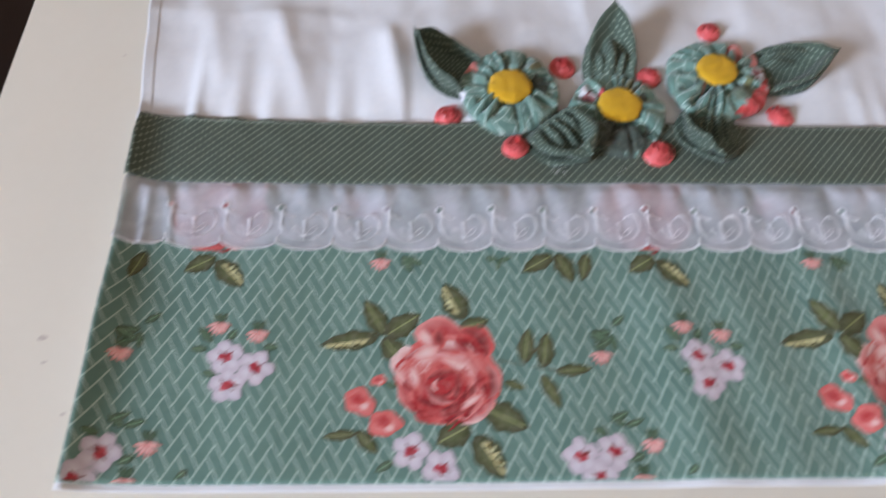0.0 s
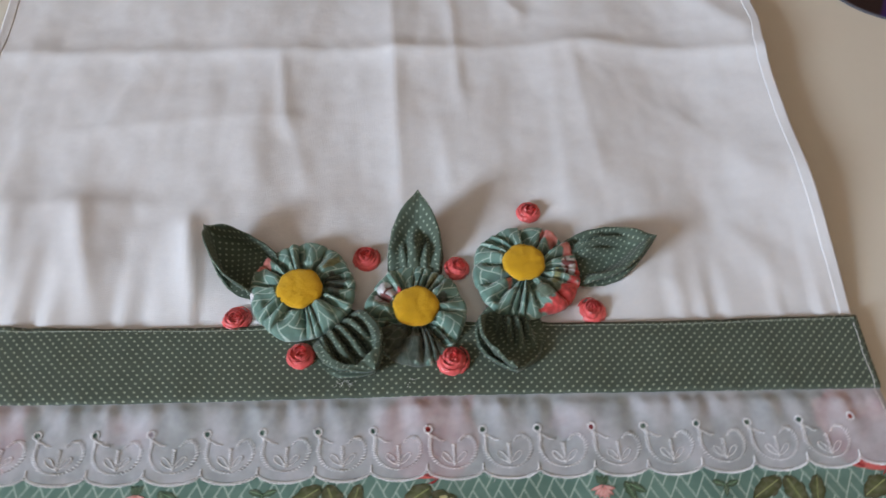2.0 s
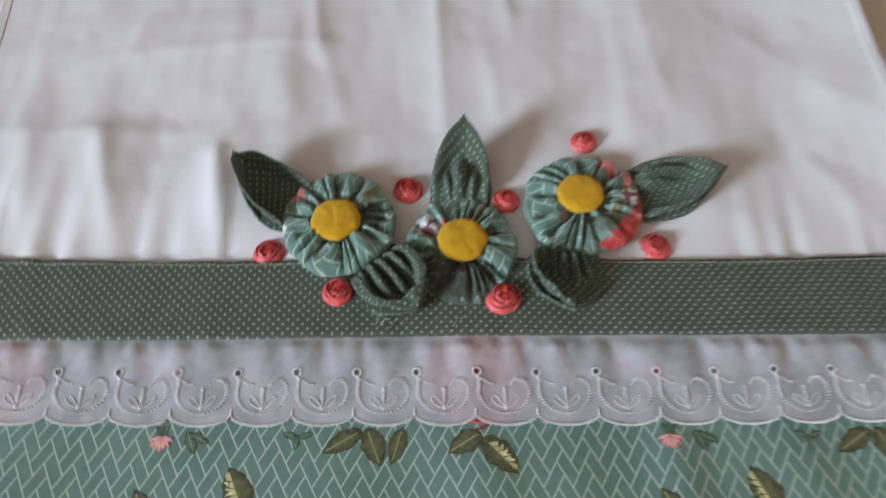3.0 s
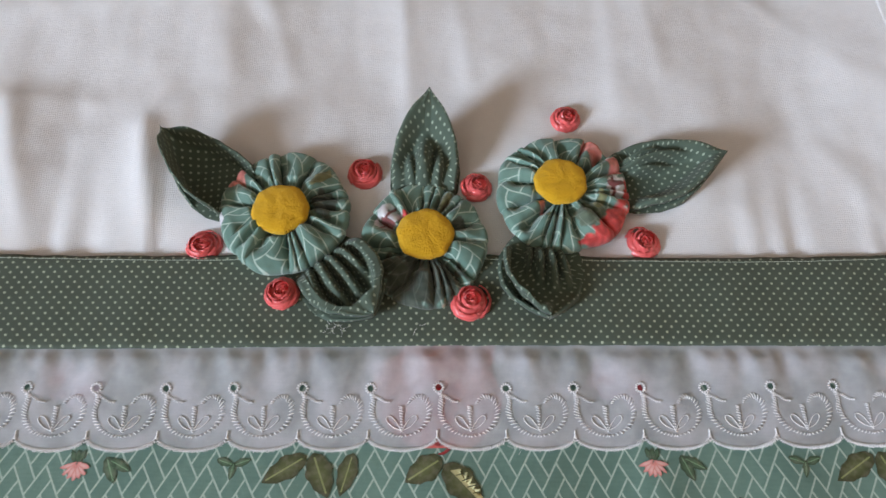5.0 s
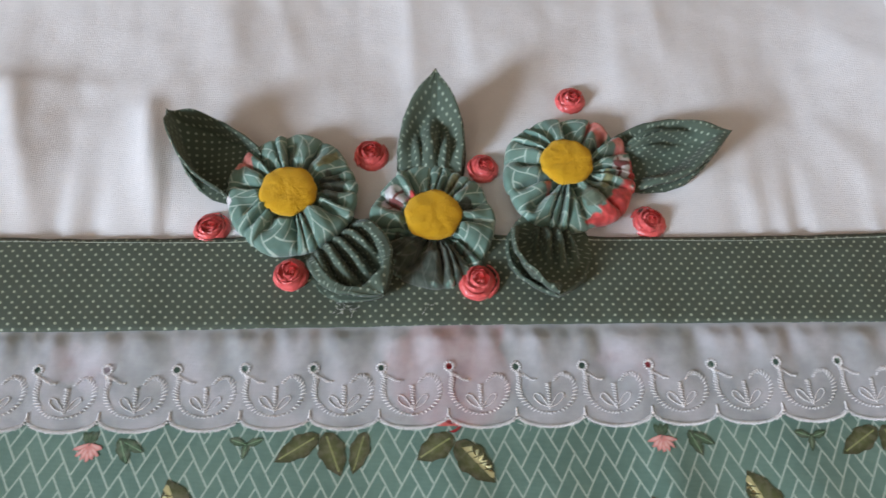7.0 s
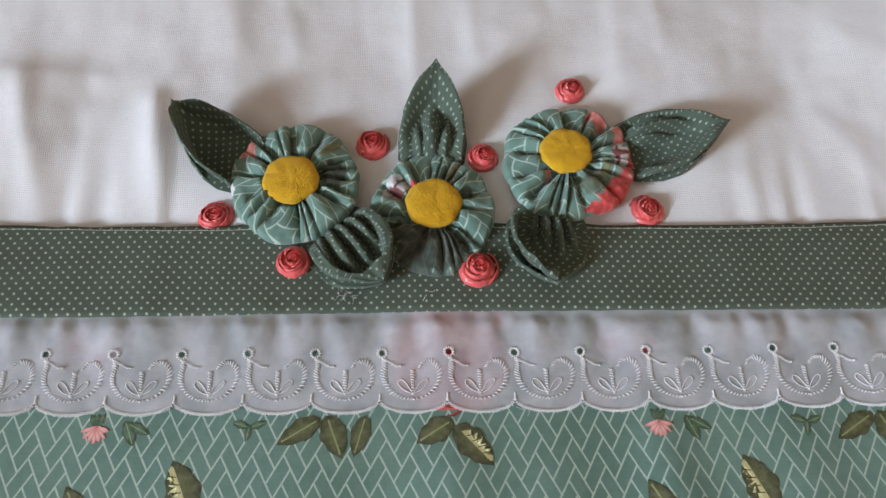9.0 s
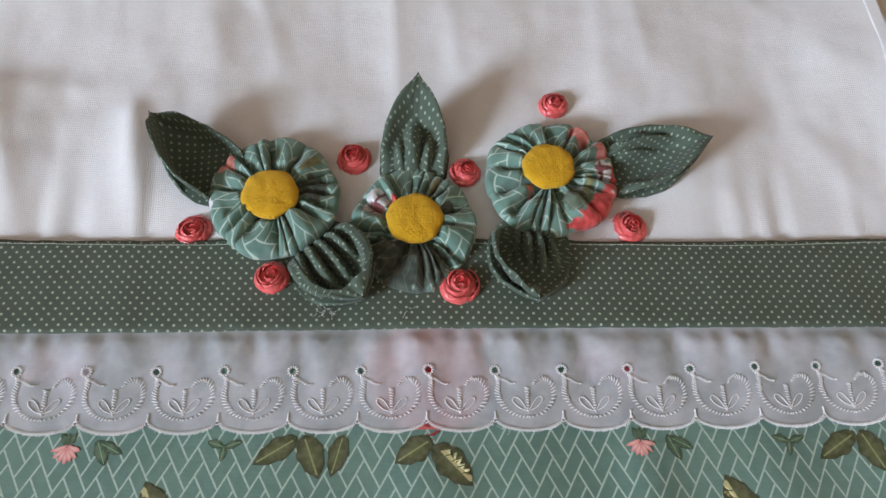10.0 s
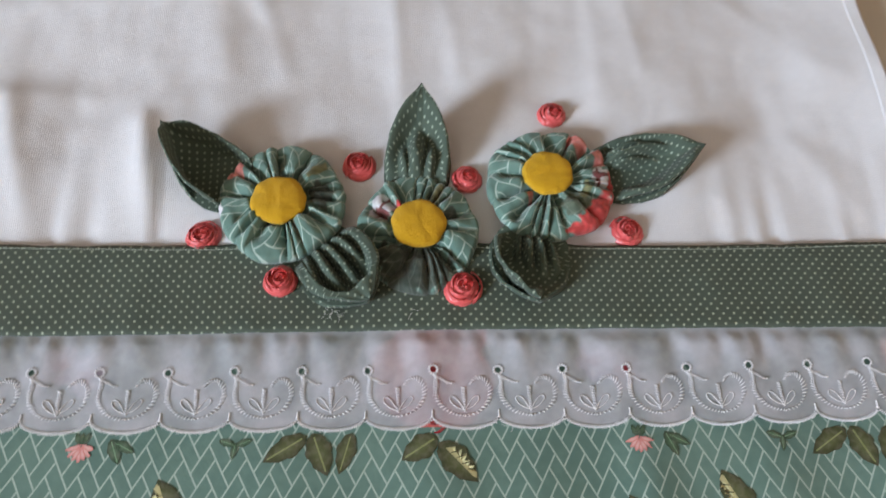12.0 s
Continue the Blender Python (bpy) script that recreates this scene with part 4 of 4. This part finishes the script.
# ---- folded fabric leaves ----
def fabric_leaf(base, tip, half, lift, rim, pleats, seed, label, cloth=LEAF_DOTS, sag=0.0, blunt=False, start=0.2):
    """base, tip: places with height. lift: rise of the left and the right rim. rim: its inner slope, from and to, as shares of
    the half width. pleats: (across, height, width, reach)."""
    b, t = Vector(base), Vector(tip)
    along = t - b
    flat = Vector((along.x, along.y, 0)).normalized()
    side = Vector((-flat.y, flat.x, 0))
    length = math.hypot(along.x, along.y)
    leaf = empty("fabric_leaf", b.x, b.y, max(ground(*(b + along * k).xy) for k in (0.3, 0.6, 0.9)) - 0.0003)
    tagged(leaf, label, "fabric leaf", "folded fabric leaves on the towel")
    knots = ((0, 0.10, 0.25, 0.42, 0.60, 0.76, 0.88, 0.95, 1.0), (0.50, 0.74, 0.95, 1.0, 0.88, 0.62, 0.34, 0.15, 0.008))
    if blunt:
        knots = (knots[0], (0.50, 0.74, 0.95, 1.0, 0.98, 0.84, 0.53, 0.26, 0.01))

    def sheet(scale, drop, depth, least, name, mat_label):
        nu, nv = 48, 71
        top, uvs = [], []
        for i in range(nu):
            s = i / (nu - 1)
            w = half * scale * float(np.interp(s, *knots))
            for k in range(nv):
                q = 2 * k / (nv - 1) - 1
                z = b.z + (t.z - b.z) * s ** 1.5 - drop * (1 - 0.6 * s) - sag * math.sin(math.pi * s)
                inward = min((1 - abs(q)) * w / half, (1 - s) * length / half * 0.75)
                share = step(q, -0.35, 0.35)
                grow = step(s, start - 0.15, start + 0.12) * (1 - 0.75 * step(s, 0.8, 1.0))
                wall = (lift[0] * share + lift[1] * (1 - share)) * grow * (1 - step(inward, *rim))
                fold = 0.0
                for pq, ph, pw, pr in pleats:
                    bend = pq * (0.50 + 0.50 * s)
                    fade = (1 - step(s, pr * 0.5, pr)) * step(s, start - 0.15, start + 0.10)
                    fold = max(fold, ph * fade * math.exp(-abs((q - bend) / pw) ** 2.6))
                z += depth * max(wall, fold) + depth * 0.25 * min(wall, fold)
                roll = max(0.0, abs(q) - 0.90) / 0.10
                z -= 0.0014 * roll ** 2
                z += 0.0005 * noise.noise(Vector((s * 5, q * 3, seed)))
                across = q * w * (1 - 0.06 * abs(q) ** 3) * (1 + 0.03 * math.sin(7 * s + seed))
                px, py = flat.x * length * s + side.x * across, flat.y * length * s + side.y * across
                top.append((px, py, max(z, least)))
            line = np.array(top[-nv:])
            run = np.concatenate([[0.0], np.cumsum(np.linalg.norm(np.diff(line, axis=0), axis=1))])
            uvs.extend((s * length * 1.1 + 0.0013 * seed, r - run[nv // 2]) for r in run)
        n = len(top)
        low = [(x, y, max(z - 0.0011, least - 0.0005)) for x, y, z in top]
        f = grid_faces(nu, nv)
        faces = f.tolist() + (f[:, ::-1] + n).tolist()
        ring_ = [r * nv for r in range(nu)] + [(nu - 1) * nv + k for k in range(1, nv)] + [r * nv + nv - 1 for r in range(nu - 2, -1, -1)] + list(range(nv - 2, 0, -1))
        for a, c in zip(ring_, ring_[1:] + ring_[:1]):
            faces.append((a, c, c + n, a + n))
        return mesh(name, top + low, faces, cloth, leaf, uvs + uvs, label=mat_label)

    sheet(1.0, 0.0, 1.0, 0.0016, "upper_fold", "dotted green cotton, cupped and pleated")
    sheet(1.06, 0.0034, 0.30, 0.0006, "lower_fold", "dotted green cotton underside")
    return leaf


fabric_leaf((0.1620, 0.0545, 0.0008), (0.1268, 0.0830, 0.0135), 0.0148, (0.0160, 0.0095), (0.05, 0.30), [], 1, "dotted green fabric leaf, deeply cupped and shaded inside", LEAF_DOTS, 0.0050, False, 0.14)
fabric_leaf((0.2305, 0.0540, 0.0010), (0.2332, 0.0985, 0.0235), 0.0150, (0.0065, 0.0060), (0.08, 0.75), [(-0.54, 0.0090, 0.17, 0.66), (0.06, 0.0110, 0.26, 0.74), (0.58, 0.0085, 0.17, 0.60)], 2, "dotted green fabric leaf standing up with finger-like pleats", LEAF_DOTS, 0.0025, False, 0.30)
fabric_leaf((0.3020, 0.0655, 0.0010), (0.3540, 0.0760, 0.0115), 0.0162, (0.0055, 0.0075), (0.10, 0.60), [(0.80, 0.0085, 0.12, 0.75), (0.52, 0.0100, 0.13, 0.90), (0.22, 0.0075, 0.12, 0.70)], 3, "dotted green fabric leaf with long pleats, pointing sideways", LEAF_DOTS, 0.003, False, 0.26)
fabric_leaf((0.1870, 0.0400, 0.0006), (0.2130, 0.0078, 0.0075), 0.0160, (0.0125, 0.0085), (0.26, 0.46), [(0.60, 0.0120, 0.17, 0.86), (0.10, 0.0112, 0.17, 0.96), (-0.40, 0.0112, 0.17, 0.96), (-0.86, 0.0090, 0.14, 0.8)], 4, "dotted green fabric leaf with bold pleats over the band", LEAF_DOTS, 0.004, True, 0.26)
fabric_leaf((0.2765, 0.0450, 0.0008), (0.2778, 0.0070, 0.0080), 0.0166, (0.0010, 0.0145), (0.08, 0.34), [(0.74, 0.0070, 0.12, 0.7), (0.32, 0.0095, 0.12, 0.72), (-0.06, 0.0095, 0.12, 0.66), (-0.44, 0.0080, 0.10, 0.56)], 5, "dotted green fabric leaf with a turned-up rim", LEAF_DOTS, 0.003, True, 0.24)


# ---- ribbon roses ----
def ribbon_rose(seed):
    rng = random.Random(seed)
    rose = empty("ribbon_rose")

    def patch(name, fn, rows, cols):
        verts, uvs = [], []
        for i in range(rows):
            for k in range(cols):
                verts.append(fn(i / (rows - 1), k / (cols - 1)))
                uvs.append((k / (cols - 1) * 0.02, i / (rows - 1) * 0.006))
        mesh(name, verts, grid_faces(rows, cols), SATIN, rose, uvs)

    for r0, h, count, spread in ((0.0071, 0.0024, 4, 62), (0.0057, 0.0036, 3, 78), (0.0042, 0.0045, 3, 74), (0.0029, 0.0049, 2, 100)):
        start = rng.uniform(0, 360)
        ox, oy = rng.uniform(-0.0006, 0.0006), rng.uniform(-0.0006, 0.0006)
        for q in range(count):
            mid = radians(start + 360 * q / count + rng.uniform(-12, 12))
            rq, hq, close = r0 * rng.uniform(0.9, 1.1), h * rng.uniform(0.85, 1.15), rng.uniform(0.14, 0.30)

            def fold(i, k, mid=mid, rq=rq, hq=hq, close=close, ox=ox, oy=oy, skew=rng.uniform(-0.0014, 0.0014), seed=rng.uniform(0, 50)):
                a = mid + radians(spread) * (2 * k - 1)
                arch = 1 - 0.35 * abs(2 * k - 1) ** 2
                r = rq * (1 - close * i ** 1.8) * (0.88 + 0.12 * arch) + skew * (k - 0.5)
                z = 0.0002 + hq * arch * math.sin(i * math.pi / 2)
                crumple = noise.noise(Vector((9 * k, 3 * i, seed)))
                return (ox + (r + 0.0004 * crumple) * math.cos(a), oy + (r + 0.0004 * crumple) * math.sin(a), z + 0.0005 * i * crumple + 0.6 * skew * (k - 0.5))

            patch("petal_fold", fold, 9, 16)
    phase = rng.uniform(0, 6.3)

    def heart(i, k):
        a = phase + 3.0 * math.pi * k
        r = 0.0001 + 0.0027 * k - 0.0004 * i * k
        return (r * math.cos(a) * 1.35, r * math.sin(a) * 0.75, 0.0024 + 0.0025 * i - 0.0006 * k)

    patch("rolled_heart", heart, 5, 60)
    patch("ribbon_core", lambda i, k: (0.0060 * i * math.cos(6.2832 * k), 0.0060 * i * math.sin(6.2832 * k), 0.0037 + 0.0003 * math.cos(6.2832 * 3 * k + 7 * i) - 0.0022 * i * i), 10, 36)
    return rose


ROSES = [(0.1445, 0.0393), (0.1775, 0.0182), (0.2062, 0.0727), (0.2532, 0.0655), (0.2932, 0.1003), (0.2492, 0.0152), (0.3195, 0.0412)]
SIZES = [1.02, 1.02, 0.98, 0.94, 0.96, 1.06, 0.98]
for n, ((x, y), size) in enumerate(zip(ROSES, SIZES)):
    where = "on the white cotton" if y > 0.035 else "on the dotted green band"
    rose = ribbon_rose(20 + n)
    rose.matrix_basis = pose(x, y, ground(x, y) - 0.0002, 0, 0, 47 * n) @ Matrix.Diagonal((size, size * 0.95, size, 1))
    tagged(rose, "small coral satin ribbon rose sewn " + where, "ribbon rose", "coral ribbon roses on the towel")

# ---- compact disc beside the towel ----
disc = empty("compact_disc", 0.573, 0.315, 0.0)
tagged(disc, "shiny compact disc with painted blue glints lying on the table", "compact disc")


def ring(name, r0, r1, z0, z1, mat, label):
    prof = [(r0, z0), (r1 - 0.0003, z0), (r1, z0 + 0.0003), (r1, z1 - 0.0003), (r1 - 0.0003, z1), (r0, z1), (r0, z0)]
    v = [(r * math.cos(a), r * math.sin(a), z) for r, z in prof for a in np.linspace(0, 2 * math.pi, 128, endpoint=False)]
    mesh(name, v, grid_faces(len(prof), 128, True), mat, disc, label=label, smooth=False)


ring("recorded_face", 0.0225, 0.0585, 0.0003, 0.0013, FOIL, "mirror-like violet foil")
ring("outer_rim", 0.0585, 0.0600, 0.0, 0.0012, RIM, "clear plastic rim")
ring("hub", 0.0075, 0.0225, 0.0, 0.0012, RIM, "clear plastic hub")
